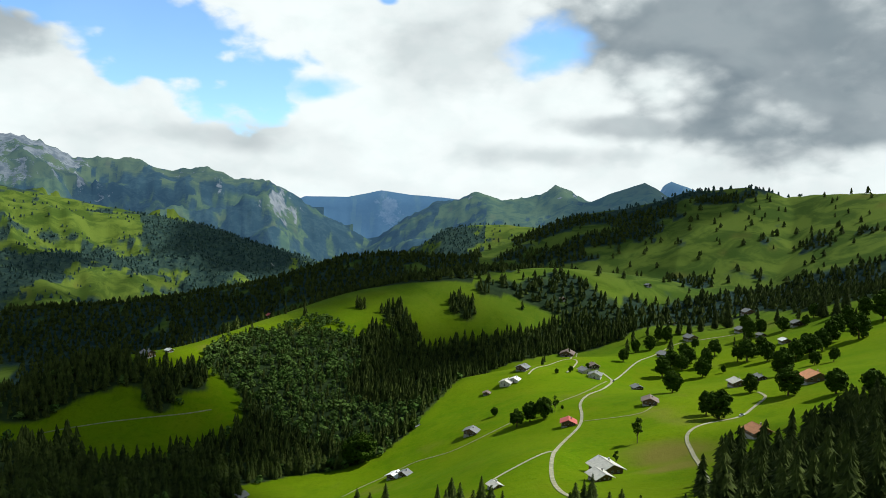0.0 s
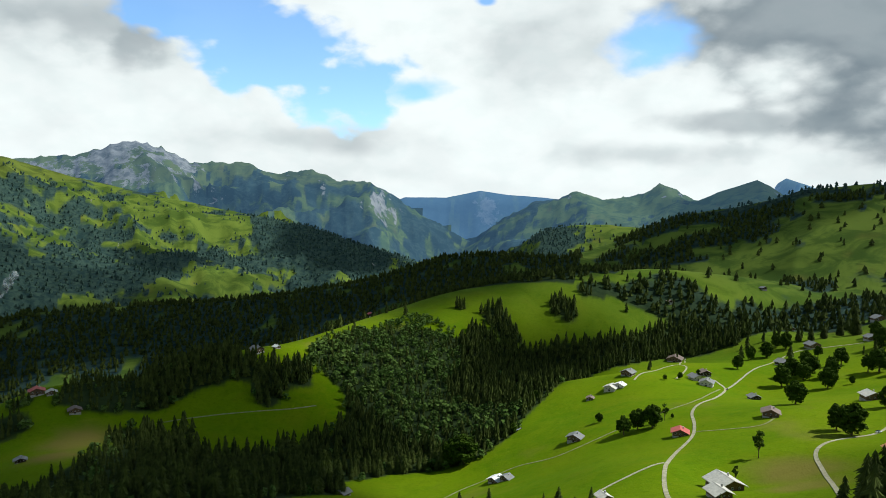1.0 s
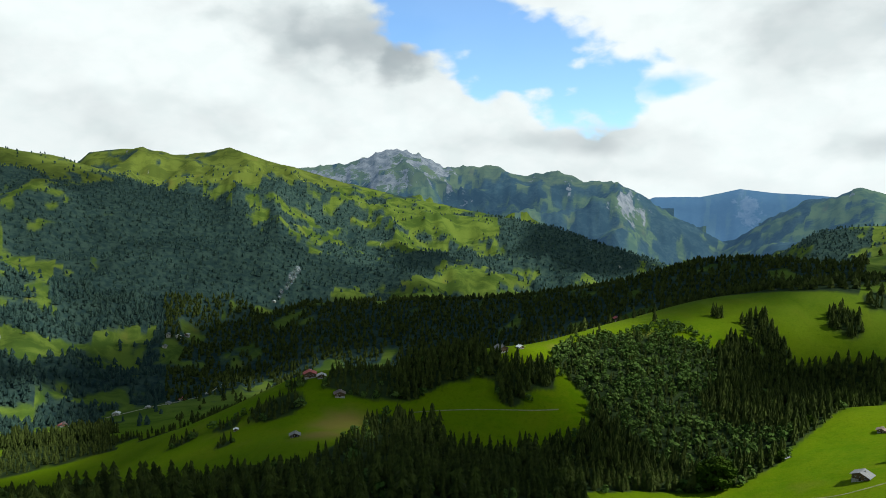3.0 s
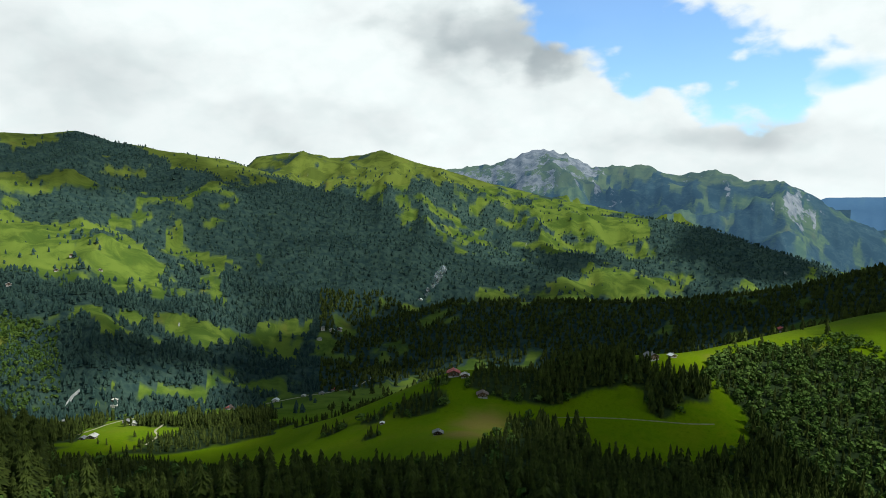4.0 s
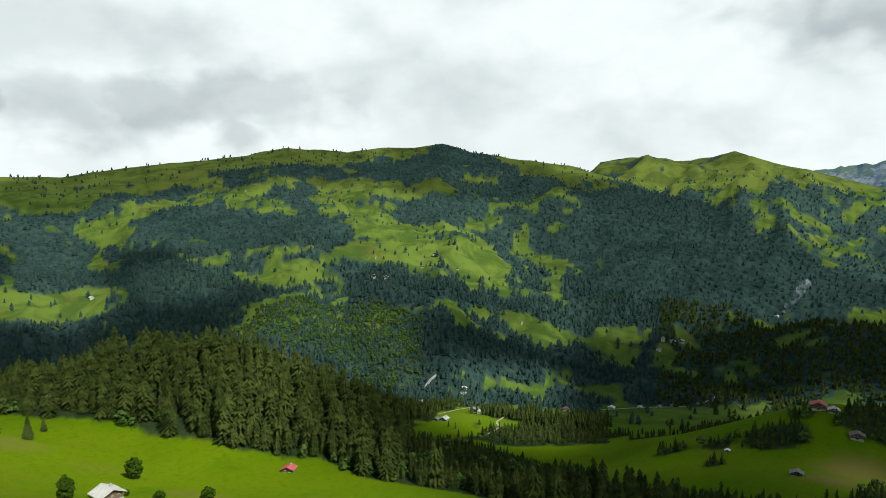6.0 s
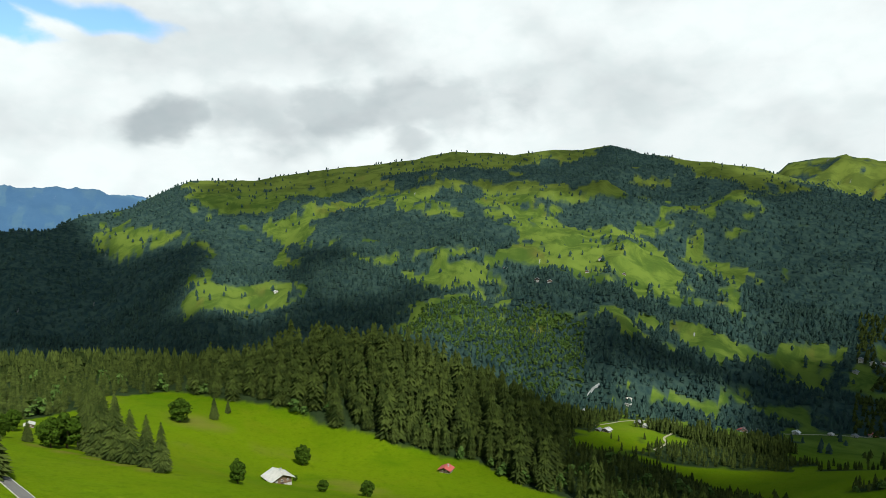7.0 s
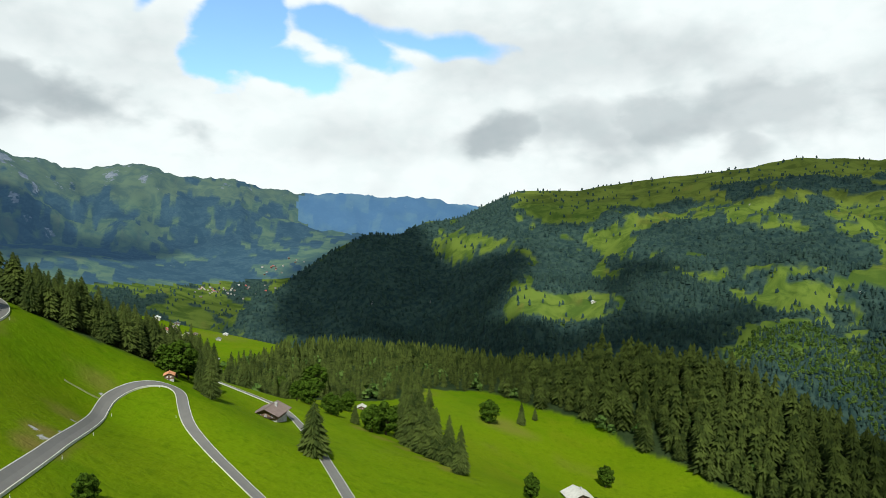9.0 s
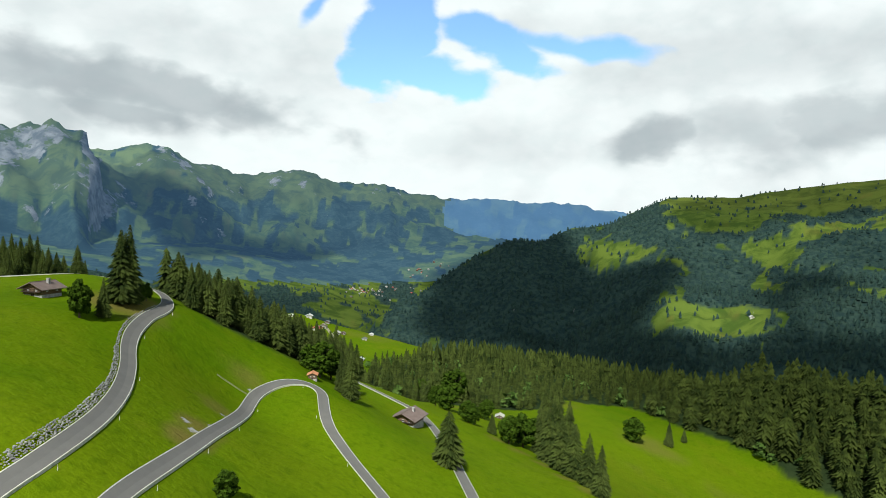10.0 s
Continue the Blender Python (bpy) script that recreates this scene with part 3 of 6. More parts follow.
FIELDS_E = [
    [(-1878, 193), (-1853, 318), (-1835, 419), (-1822, 476), (-1805, 443), (-1763, 262), (-1805, 209)],
    [(-2241, -5), (-2155, 118), (-2024, 98), (-2132, 15)],
    [(-2020, -1792), (-2251, -1854), (-2337, -1627), (-2417, -1514), (-2283, -1478), (-1986, -1417), (-1870, -1472)],
    [(-1860, -1463), (-2341, -1490), (-1815, -1135), (-1835, -1347)],
    [(-2417, -1747), (-2557, -1728), (-2453, -1639), (-2341, -1659)],
    [(-2885, -1714), (-2945, -1592), (-2814, -1537), (-2784, -1629)],
    [(-2770, -1752), (-3090, -1626), (-3485, -1598), (-2373, -1042), (-2242, -1157), (-2640, -1603)],
    [(-1725, -2031), (-1953, -1992), (-2061, -1860), (-2114, -1792), (-1803, -1720), (-1750, -1828)],
]
FIELDS_F = [
    [(-1841, 2875), (-1661, 2767), (-1511, 2914), (-1347, 3083), (-1235, 2880), (-1401, 2742), (-1567, 2645), (-1617, 2521)],
    [(-1221, 2178), (-1162, 2429), (-963, 2428), (-949, 2297), (-1077, 1975)],
    [(257, 4251), (701, 4034), (788, 3809), (557, 3920), (47, 3848), (-82, 3993)],
    [(-955, 380), (-1059, 468), (-1136, 636), (-968, 566), (-853, 457), (-871, 365)],
    [(-1181, 519), (-1234, 600), (-1234, 782), (-1186, 793), (-1183, 648)],
    [(-901, 640), (-1099, 911), (-1056, 1022), (-1034, 1160), (-952, 995), (-637, 537)],
]
FIELDS = FIELDS_A + FIELDS_B + FIELDS_C + FIELDS_D + FIELDS_E + FIELDS_F
THICKETS_A = [
    [(189, 1906), (514, 3593), (431, 1999), (581, 1960), (1525, 4534), (878, 1949), (916, 1893), (731, 1745), (608, 1797), (501, 1831), (412, 1904), (304, 1907)],
    [(324, 1836), (475, 1847), (573, 1777), (532, 1688), (419, 1672), (296, 1668), (139, 1237), (101, 1272), (226, 1765)],
    [(-1393, 2166), (-1310, 2337), (-1116, 2374), (-1170, 2148), (-1176, 1979), (-1270, 1973)],
    [(-1317, 3016), (-1222, 3464), (-941, 3405), (-632, 2961), (-638, 2820), (-777, 2490), (-994, 2536), (-1201, 2755)],
    [(-1468, 2530), (-1194, 2483), (-1023, 2502), (-1001, 2303), (-1195, 2302)],
]
THICKETS_B = [
    [(-2298, 1554), (-2567, 2001), (-2301, 2102), (-1804, 1935), (-1522, 1956), (-1258, 2170), (-1294, 1874), (-1418, 1599), (-1406, 1246), (-1496, 1095), (-1439, 956), (-1644, 1059), (-2009, 1252)],
    [(-2322, 2411), (-2145, 2414), (-1945, 2375), (-1894, 2203), (-1970, 2148)],
    [(-1750, 2362), (-1660, 2525), (-1592, 2643), (-1511, 2423), (-1628, 2353)],
    [(-2874, 215), (-2926, 420), (-2948, 686), (-2992, 1040), (-3305, 1385), (-3161, 1505), (-2890, 1552), (-2435, 1574), (-2477, 1385), (-2517, 1203), (-2509, 964), (-2666, 793), (-2756, 599), (-2569, 371), (-2669, 254)],
    [(-2269, -111), (-2058, 25), (-1883, 145), (-1755, 295), (-1736, 410), (-1675, 246), (-1557, 164), (-1666, 21), (-1683, -80)],
]
THICKETS_C = [
    [(-2350, 178), (-2250, 375), (-2096, 493), (-2025, 508), (-1959, 329), (-2159, 208)],
    [(-1628, 707), (-1609, 874), (-1561, 1053), (-1417, 992), (-1472, 978), (-1517, 873), (-1550, 811), (-1537, 713)],
    [(-2302, 764), (-2310, 889), (-2235, 1027), (-2109, 930), (-2200, 769)],
    [(-2060, 832), (-1940, 913), (-1872, 900), (-1884, 798)],
    [(-2746, -1520), (-2371, -1078), (-3796, -1613), (-2541, -820), (-2415, -758), (-2292, -590), (-2287, -498), (-2182, -352), (-1977, -330), (-1901, -376), (-1814, -385), (-1720, -322), (-1712, -156), (-1746, -21), (-1664, 116), (-1554, 149), (-1618, -145), (-1679, -420), (-1806, -742), (-1819, -1031)],
]
THICKETS_D = [
    [(-1987, -46), (-2339, -45), (-2508, 69), (-2413, 243), (-2209, 244), (-2254, 412), (-2123, 563), (-1957, 571), (-1889, 430), (-2058, 298), (-1961, 175), (-1998, 65)],
    [(-1959, -311), (-2234, -326), (-2320, -192), (-1959, -61), (-1927, -151), (-1927, -259)],
    [(-2718, -794), (-2784, -550), (-2488, -467), (-2401, -487), (-2499, -608)],
    [(-2200, -1994), (-2812, -1946), (-2636, -1723), (-2353, -1757), (-2188, -1858)],
    [(-1655, -1777), (-1779, -1695), (-1856, -1612), (-2056, -1629), (-1830, -1486), (-1707, -1597)],
]
THICKETS = THICKETS_A + THICKETS_B + THICKETS_C + THICKETS_D
KNOLL_MEADOW = [(-333, 752), (-338, 800), (-318, 845), (-285, 905), (-227, 980), (-166, 1024), (-132, 1022), (-181, 994), (-231, 931), (-282, 898), (-280, 777), (-294, 755)]


def covered(x, y, polygons):
    """Whether each place lies in one of the polygons."""
    out = np.zeros(np.shape(x), bool)
    for polygon in polygons:
        p = np.array(polygon, float)
        i = np.where((x > p[:, 0].min()) & (x < p[:, 0].max()) & (y > p[:, 1].min()) & (y < p[:, 1].max()))[0]
        out[i] |= inside(x[i], y[i], polygon)
    return out


def woods(x, y, z):
    """How wooded the ground is, 0 to 1."""
    az, r = polar(x, y)
    x, y = np.asarray(x, float), np.asarray(y, float)
    close = np.where(r < 1600)[0]
    px, py = x[close] + fbm(x[close], y[close], 30, 2, 71) * 5, y[close] + fbm(x[close], y[close], 30, 2, 75) * 5
    share = np.zeros(len(close))
    for dx, dy in ((0, 0), (4, 2), (-2, 4), (-4, -2), (2, -4)):
        hit = np.zeros(len(close), bool)
        for polygon in (WOOD_BELT + WOOD_BELT_2, WOOD_WEST, WOOD_ROADSIDE, WOOD_SHADED, WOOD_TIP):
            hit |= inside(px + dx, py + dy, polygon)
        for gx, gy, gr in GROVES:
            hit |= np.hypot((px + dx - gx), (py + dy - gy)) < gr
        share += hit * 0.2
    near = np.zeros(np.shape(x))
    near[close] = share * ~inside(px, py, KNOLL_MEADOW)
    n = 0.6 * fbm(x, y, 240, 4, 81) + 0.85 * fbm(x, y, 100, 3, 91) + 0.6 * fbm(x, y, 38, 2, 97)
    out = np.where(r > 850)[0]
    wx, wy = x[out] + fbm(x[out], y[out], 90, 3, 73) * 32, y[out] + fbm(x[out], y[out], 90, 3, 77) * 32
    sway = np.zeros(np.shape(x))
    sway[out] = 0.95 * covered(wx, wy, THICKETS) - 0.8 * covered(wx, wy, FIELDS[1:]) - 0.30 * covered(wx, wy, FIELDS[:1])
    bias = 0.10 - np.clip((z - 330) / 120, 0, 0.55) + np.clip((60 - z) / 160, 0, 0.3) * (az > 60)
    bias = bias + 0.35 * (r < 1900) * (az < 48) * (az > -4) - 0.75 * (az < -4) * (r > 1250)
    far = np.clip((n + bias + sway) * 3.2 + 0.5, 0, 1)
    mid = (r > 1150) | ((az > 36) & (r > 900))
    return np.where(mid, np.maximum(far, near), near)

# ---- trees and houses by place: x, y, height ----
MAPLES_HAMLET_A = [
    (51.9, 635.7, 10.4), (66.6, 576.6, 18.5), (78.5, 584.2, 20.4), (89.5, 580.3, 22.4), (108.7, 600.1, 4.4), (232.5, 867.6, 19.9), (276.4, 967.8, 22.3), (298.6, 975.5, 25.2),
    (332.3, 1005.9, 28.0), (323.8, 1018.8, 22.6), (259.9, 797.0, 28.4), (281.3, 832.5, 27.3), (207.0, 605.0, 22.9), (290.5, 821.0, 23.2), (303.6, 837.3, 27.6), (296.8, 771.0, 25.7),
    (319.7, 819.8, 27.3), (353.7, 880.8, 25.2), (320.9, 901.0, 21.1), (353.1, 949.0, 17.9), (320.9, 772.7, 10.4), (358.2, 823.3, 23.8), (364.1, 810.7, 31.4), (395.4, 843.0, 24.6),
    (375.4, 783.8, 26.9), (382.4, 824.7, 9.6), (425.1, 945.1, 31.9), (449.9, 1015.3, 24.3), (444.4, 953.9, 25.9), (314.2, 625.4, 29.8), (264.8, 516.6, 24.8), (251.8, 551.4, 18.4),
]
MAPLES_HAMLET_B = [
    (197.9, 479.9, 24.3), (195.4, 496.4, 20.2), (281.4, 482.8, 20.9), (290.2, 455.8, 19.2), (385.5, 741.0, 29.5), (436.0, 818.3, 17.9), (404.8, 749.0, 30.0), (372.4, 678.7, 17.1),
    (426.0, 763.3, 30.8), (453.1, 795.3, 32.1), (387.8, 672.8, 17.1), (480.1, 829.5, 29.4), (472.7, 774.2, 35.8), (519.0, 875.9, 26.7), (542.7, 880.0, 31.6), (466.0, 934.7, 22.9),
    (495.5, 931.7, 16.6), (523.1, 964.0, 24.0), (540.4, 839.0, 41.8), (-5.0, 763.6, 12.4), (150.8, 787.0, 10.0), (131.7, 770.1, 7.0), (178.6, 825.9, 7.5),
]
MAPLES_HAMLET = MAPLES_HAMLET_A + MAPLES_HAMLET_B
SPRUCES_HAMLET = [
    (442.3, 1057.4, 40.2), (428.7, 1073.3, 30.4), (395.8, 1044.2, 24.5), (374.5, 1032.5, 24.1), (357.4, 1032.0, 24.0), (341.0, 1028.5, 23.8), (492.7, 1006.5, 21.6), (527.6, 950.7, 38.0),
    (532.1, 924.5, 32.6), (561.4, 953.6, 33.8), (127.2, 849.1, 11.5), (546.1, 904.1, 11.1),
]
SLENDER_TREES = [
    (129.0, 438.7, 17.6), (101.3, 594.1, 15.3), (107.1, 406.0, 9.3),
]
SPRUCES_BELOW = [
    (0.2, 339.4, 16.1), (6.9, 324.5, 19.0), (6.6, 192.8, 21.8), (19.9, 302.8, 17.6), (15.4, 191.6, 20.4), (20.2, 207.3, 16.1), (-46.8, 392.3, 19.0), (-28.6, 372.8, 21.8),
    (-37.8, 378.4, 17.6), (38.3, 185.9, 20.4), (47.5, 217.3, 16.1), (47.7, 206.8, 19.0), (42.8, 166.6, 21.8), (51.0, 185.3, 17.6), (50.2, 165.5, 20.4), (66.2, 178.8, 16.1),
    (2.7, 201.6, 19.0), (9.7, 180.0, 21.8), (36.9, 186.2, 17.6), (40.6, 178.5, 20.4),
]
SPRUCES_BROAD = [
    (-222.0, -46.2, 16.0),
]
MAPLES_ROAD = [
    (-154.6, -112.1, 9.0), (-138.8, -45.0, 5.6), (-308.5, -65.6, 11.7), (-319.7, -64.0, 13.7), (-344.8, -68.9, 12.9), (-388.7, -114.0, 8.7), (-317.4, -89.0, 9.7), (-318.3, -86.7, 8.0),
    (-462.2, -200.5, 12.8), (-352.9, -126.1, 10.6), (-344.3, -114.7, 12.0), (-457.2, -173.0, 22.7), (-231.8, -101.2, 12.4), (-243.8, -106.0, 11.9), (-233.9, -107.2, 8.4), (-468.1, -54.4, 14.7),
    (-179.1, -122.9, 5.5), (-183.6, -125.8, 5.3), (-275.1, 7.6, 8.5), (-436.5, 20.8, 12.2), (-357.1, 34.5, 6.0), (-359.9, 55.5, 7.9), (-363.1, -103.1, 9.7), (-392.1, 19.4, 3.3),
]
SPRUCES_ROAD_A = [
    (-173.5, -123.0, 21.0), (-176.4, -123.2, 22.6), (-175.9, -124.5, 19.8), (-161.4, -112.8, 10.4), (-270.4, -16.2, 17.7), (-282.8, -24.2, 19.6), (-293.2, -32.6, 21.0), (-299.2, -39.9, 22.1),
    (-308.5, -48.4, 24.0), (-321.1, -56.9, 23.6), (-375.9, -63.4, 26.4), (-375.8, -69.3, 28.1), (-384.7, -78.7, 28.3), (-425.9, -87.6, 21.5), (-313.8, -75.9, 8.9), (-496.7, -39.2, 15.6),
    (-520.2, -34.2, 9.4), (-227.6, -85.0, 15.7), (-229.6, -90.4, 14.4), (-244.1, -99.5, 16.1), (-335.5, -85.1, 5.9), (-195.7, -177.3, 12.1), (-195.6, -189.1, 10.1), (-202.7, -196.5, 10.7),
    (-187.2, -190.6, 15.3), (-193.2, -196.4, 16.0), (-196.0, -194.7, 12.2), (-181.7, -191.3, 15.1), (-182.4, -197.7, 14.6), (-183.0, -188.3, 13.6), (-177.5, -193.5, 13.1), (-192.4, -208.3, 14.4),
]
SPRUCES_ROAD_B = [
    (-192.5, -202.5, 13.2), (-189.5, -187.0, 10.1), (-216.7, -205.4, 12.4), (-176.8, -184.9, 9.0), (-184.4, -183.0, 6.5),
]
SPRUCES_ROAD = SPRUCES_ROAD_A + SPRUCES_ROAD_B
SHRUBS_GULLY = [
    (50.0, 634.0, 11.2), (65.5, 581.9, 18.6), (80.5, 572.7, 22.4), (88.1, 577.6, 20.6), (-8.8, 753.8, 13.2), (-80.7, 616.8, 24.6), (-68.9, 615.4, 27.9), (-99.4, 615.2, 7.9),
    (-26.5, 670.7, 10.7),
]
# x, y, width, depth as a share of it, heading, roof, walls
HOUSES_HAMLET_A = [
    (95.0, 381.4, 17.2, 0.8, 20, 'pale', 'timber'), (85.1, 352.9, 10.9, 0.8, 20, 'pale', 'timber'), (101.7, 531.6, 13.0, 0.7, -10, 'red', 'timber'), (28.8, 598.0, 13.5, 0.7, -20, 'slate', 'timber'), (-35.5, 553.0, 10.8, 0.9, -30, 'white', 'timber'), (-26.9, 548.3, 9.7, 0.7, -30, 'slate', 'timber'), (168.8, 544.8, 13.5, 0.8, -15, 'brown', 'timber'), (209.3, 720.6, 12.0, 0.7, 10, 'slate', 'dark'),
    (169.8, 799.5, 13.7, 0.9, 20, 'slate', 'plaster'), (177.0, 777.7, 16.1, 0.8, -20, 'slate', 'plaster'), (185.8, 827.4, 14.2, 0.7, 10, 'brown', 'dark'), (72.8, 745.5, 13.9, 0.8, -25, 'pale', 'plaster'), (82.4, 749.5, 11.5, 0.7, -25, 'white', 'plaster'), (95.4, 788.5, 14.7, 0.8, -30, 'slate', 'timber'), (194.7, 1048.2, 24.0, 0.8, -20, 'brown', 'timber'), (50.4, 729.9, 8.1, 0.8, -10, 'brown', 'timber'),
    (-24.6, 677.5, 7.6, 0.9, -30, 'slate', 'dark'), (185.0, 392.0, 14.1, 0.7, 12, 'orange', 'timber'), (260.0, 594.8, 15.3, 0.7, 5, 'pale', 'timber'),
]
HOUSES_HAMLET_B = [
    (289.7, 616.7, 11.4, 0.8, 5, 'slate', 'dark'), (299.8, 545.7, 24.0, 0.5, 6, 'orange', 'timber'), (365.4, 1001.6, 19.5, 0.7, 20, 'slate', 'timber'), (434.6, 864.3, 13.6, 0.8, 0, 'white', 'timber'), (513.2, 1148.4, 24.0, 0.6, 10, 'slate', 'timber'), (391.9, 1167.7, 13.3, 0.7, 10, 'white', 'timber'), (557.4, 1157.5, 9.5, 0.8, 10, 'white', 'timber'), (489.8, 942.8, 19.3, 0.6, 0, 'slate', 'dark'),
    (437.0, 996.7, 18.0, 0.7, 10, 'slate', 'timber'), (437.8, 936.0, 12.0, 0.8, 10, 'slate', 'timber'), (298.3, 911.7, 17.6, 0.7, 30, 'slate', 'dark'), (-149.2, 508.9, 9.4, 0.8, -30, 'slate', 'timber'), (31.2, 364.8, 7.1, 0.8, 30, 'pale', 'timber'), (385.1, 1286.3, 11.0, 0.8, 20, 'slate', 'dark'), (207.8, 1179.5, 9.9, 0.8, 20, 'brown', 'dark'),
]
HOUSES_HAMLET = HOUSES_HAMLET_A + HOUSES_HAMLET_B
HOUSES_VALLEY_A = [
    (-329.4, 766.9, 16.0, 0.7, 60, 'slate', 'timber'), (-315.5, 793.5, 8.2, 0.8, 60, 'white', 'timber'), (-353.7, 1409.7, 17.8, 0.7, 30, 'red', 'timber'), (-1005.2, 487.9, 13.0, 0.8, 60, 'slate', 'dark'), (-980.2, 485.5, 10.9, 0.8, 60, 'pale', 'plaster'), (-1017.5, 512.8, 9.5, 0.8, 60, 'slate', 'dark'), (-948.2, 414.8, 12.1, 0.8, 40, 'pale', 'timber'), (-1206.6, 557.8, 13.2, 0.8, 40, 'pale', 'timber'),
    (-952.6, 404.1, 8.6, 0.8, 40, 'slate', 'timber'), (-494.8, 618.2, 15.3, 0.7, 40, 'red', 'timber'), (-480.7, 620.7, 10.1, 0.7, 40, 'pale', 'timber'), (-442.5, 602.5, 12.1, 0.7, 40, 'brown', 'timber'), (-402.5, 483.8, 9.2, 0.6, 40, 'slate', 'dark'), (-507.5, 518.7, 4.8, 0.8, 40, 'white', 'timber'), (-1106.4, 720.2, 12.1, 0.8, 40, 'red', 'plaster'), (-1099.3, 743.4, 13.2, 0.8, 40, 'brown', 'plaster'),
    (-1052.2, 726.0, 9.6, 0.8, 40, 'red', 'plaster'), (-1106.6, 822.9, 13.7, 0.6, 40, 'white', 'plaster'), (-1097.0, 882.2, 9.3, 0.8, 40, 'pale', 'plaster'),
]
HOUSES_VALLEY_B = [
    (-1082.9, 916.5, 10.6, 0.8, 40, 'slate', 'plaster'), (-1088.1, 954.4, 12.0, 0.8, 40, 'red', 'plaster'), (-1080.5, 1011.0, 7.3, 0.8, 40, 'pale', 'plaster'), (-1078.5, 1053.6, 7.5, 0.8, 40, 'white', 'plaster'), (-1104.3, 722.9, 15.1, 0.8, 60, 'brown', 'plaster'), (-1100.3, 745.4, 15.2, 0.8, 60, 'slate', 'plaster'), (-631.5, -472.8, 5.1, 0.8, 120, 'white', 'plaster'), (-650.6, -463.3, 7.8, 0.6, 120, 'white', 'plaster'),
    (-630.4, -435.5, 10.0, 0.8, 120, 'red', 'plaster'), (-645.6, -438.8, 7.6, 0.8, 120, 'brown', 'plaster'), (-638.3, -414.1, 7.4, 0.8, 120, 'pale', 'timber'), (-645.5, -411.3, 5.6, 0.8, 120, 'brown', 'timber'), (-548.1, -316.0, 6.1, 0.8, 120, 'white', 'timber'), (-592.7, -446.8, 4.8, 0.8, 120, 'white', 'plaster'), (-646.9, -383.7, 5.5, 0.8, 120, 'slate', 'plaster'), (-685.3, -402.4, 5.1, 0.8, 120, 'white', 'plaster'),
    (-663.8, -448.1, 5.8, 0.8, 120, 'slate', 'timber'),
]
HOUSES_SLOPE = [
    (-1362.8, 1155.4, 15, 0.8, 40, 'slate', 'plaster'),
    (-1345.6, 1170.4, 13, 0.8, 50, 'pale', 'plaster'),
    (-1346.6, 1197.7, 12, 0.8, 30, 'pale', 'timber'),
    (-1329.2, 1116.2, 13, 0.8, 40, 'slate', 'plaster'),
    (-1419.8, 1588.1, 13, 0.8, 30, 'white', 'plaster'),
    (-1858.1, -121.9, 12, 0.8, 110, 'white', 'plaster'),
    (-1785.0, 691.1, 11, 0.8, 70, 'slate', 'timber'),
    (-1820.6, 741.2, 11, 0.8, 60, 'brown', 'timber'),
    (-1752.5, 779.5, 11, 0.8, 80, 'slate', 'timber'),
    (-1752.3, 544.5, 13, 0.8, 70, 'slate', 'dark'),
    (-1730.7, 571.8, 13, 0.8, 70, 'pale', 'timber'),
    (-1841.3, 480.6, 11, 0.8, 75, 'pale', 'timber'),
    (-1184.6, 548.5, 13, 0.8, 60, 'pale', 'plaster'),
]
HOUSES_VALLEY = HOUSES_VALLEY_A + HOUSES_VALLEY_B + HOUSES_SLOPE
HOUSES_ROAD = [
    (-259.4, -83.3, 7.1, 1.0, 98, 'brown', 'timber'), (-222.9, -96.7, 3.2, 0.9, 125, 'orange', 'timber'), (-157.7, -132.7, 7.5, 0.9, 105, 'brown', 'timber'), (-390.6, -107.4, 4.7, 0.9, 110, 'pale', 'timber'), (-482.8, -185.7, 5.8, 1.2, 150, 'pale', 'plaster'), (-378.5, 11.9, 12.7, 0.8, 120, 'pale', 'timber'), (-436.0, 105.6, 7.8, 0.8, 60, 'red', 'timber'),
]
# centre lines of roads and tracks
ROAD_UPPER = [
    (-104.0, -50.5), (-110.2, -53.3), (-118.2, -58.0), (-130.5, -67.7), (-142.9, -79.6), (-152.5, -90.8), (-159.2, -99.9), (-165.8, -107.0),
    (-176.4, -115.8), (-186.2, -121.7), (-192.6, -127.8), (-199.0, -141.0), (-199.0, -151.0), (-192.0, -161.0), (-180.0, -170.0),
]
ROAD_LOOP = [
    (-117.6, -45.1), (-125.0, -49.3), (-135.3, -55.3), (-148.2, -63.0), (-166.9, -75.0), (-189.5, -90.7), (-198.3, -94.5), (-205.5, -95.5),
    (-211.7, -94.5), (-216.2, -92.1), (-215.8, -87.2), (-207.3, -79.2), (-200.6, -72.2), (-193.0, -60.2), (-186.0, -49.0), (-180.0, -39.6),
]
ROAD_LOWER = [
    (-276.2, -116.1), (-277.7, -103.4), (-278.2, -94.0), (-274.2, -84.8), (-263.6, -73.3), (-239.3, -55.2), (-222.0, -42.6), (-207.7, -31.1),
]
LANE_MAIN = [
    (60.8, 303.7), (60.3, 335.5), (62.4, 367.2), (70.0, 411.3), (87.9, 469.9), (107.5, 518.9), (118.1, 560.6), (126.5, 609.7),
    (143.3, 658.2), (166.1, 697.3), (194.7, 770.5), (195.4, 792.3), (192.9, 810.4),
]
LANE_UP = [
    (197.4, 776.5), (226.7, 826.4), (280.5, 915.1), (334.2, 986.4), (377.7, 994.7), (423.4, 987.3),
]
TRACK_DOWN = [
    (188.5, 768.9), (149.6, 687.8), (119.1, 644.5), (89.0, 618.6), (61.0, 593.2), (35.6, 577.5), (11.6, 570.1), (-17.1, 580.2),
    (-35.8, 571.7), (-62.0, 550.7), (-74.5, 525.2),
]
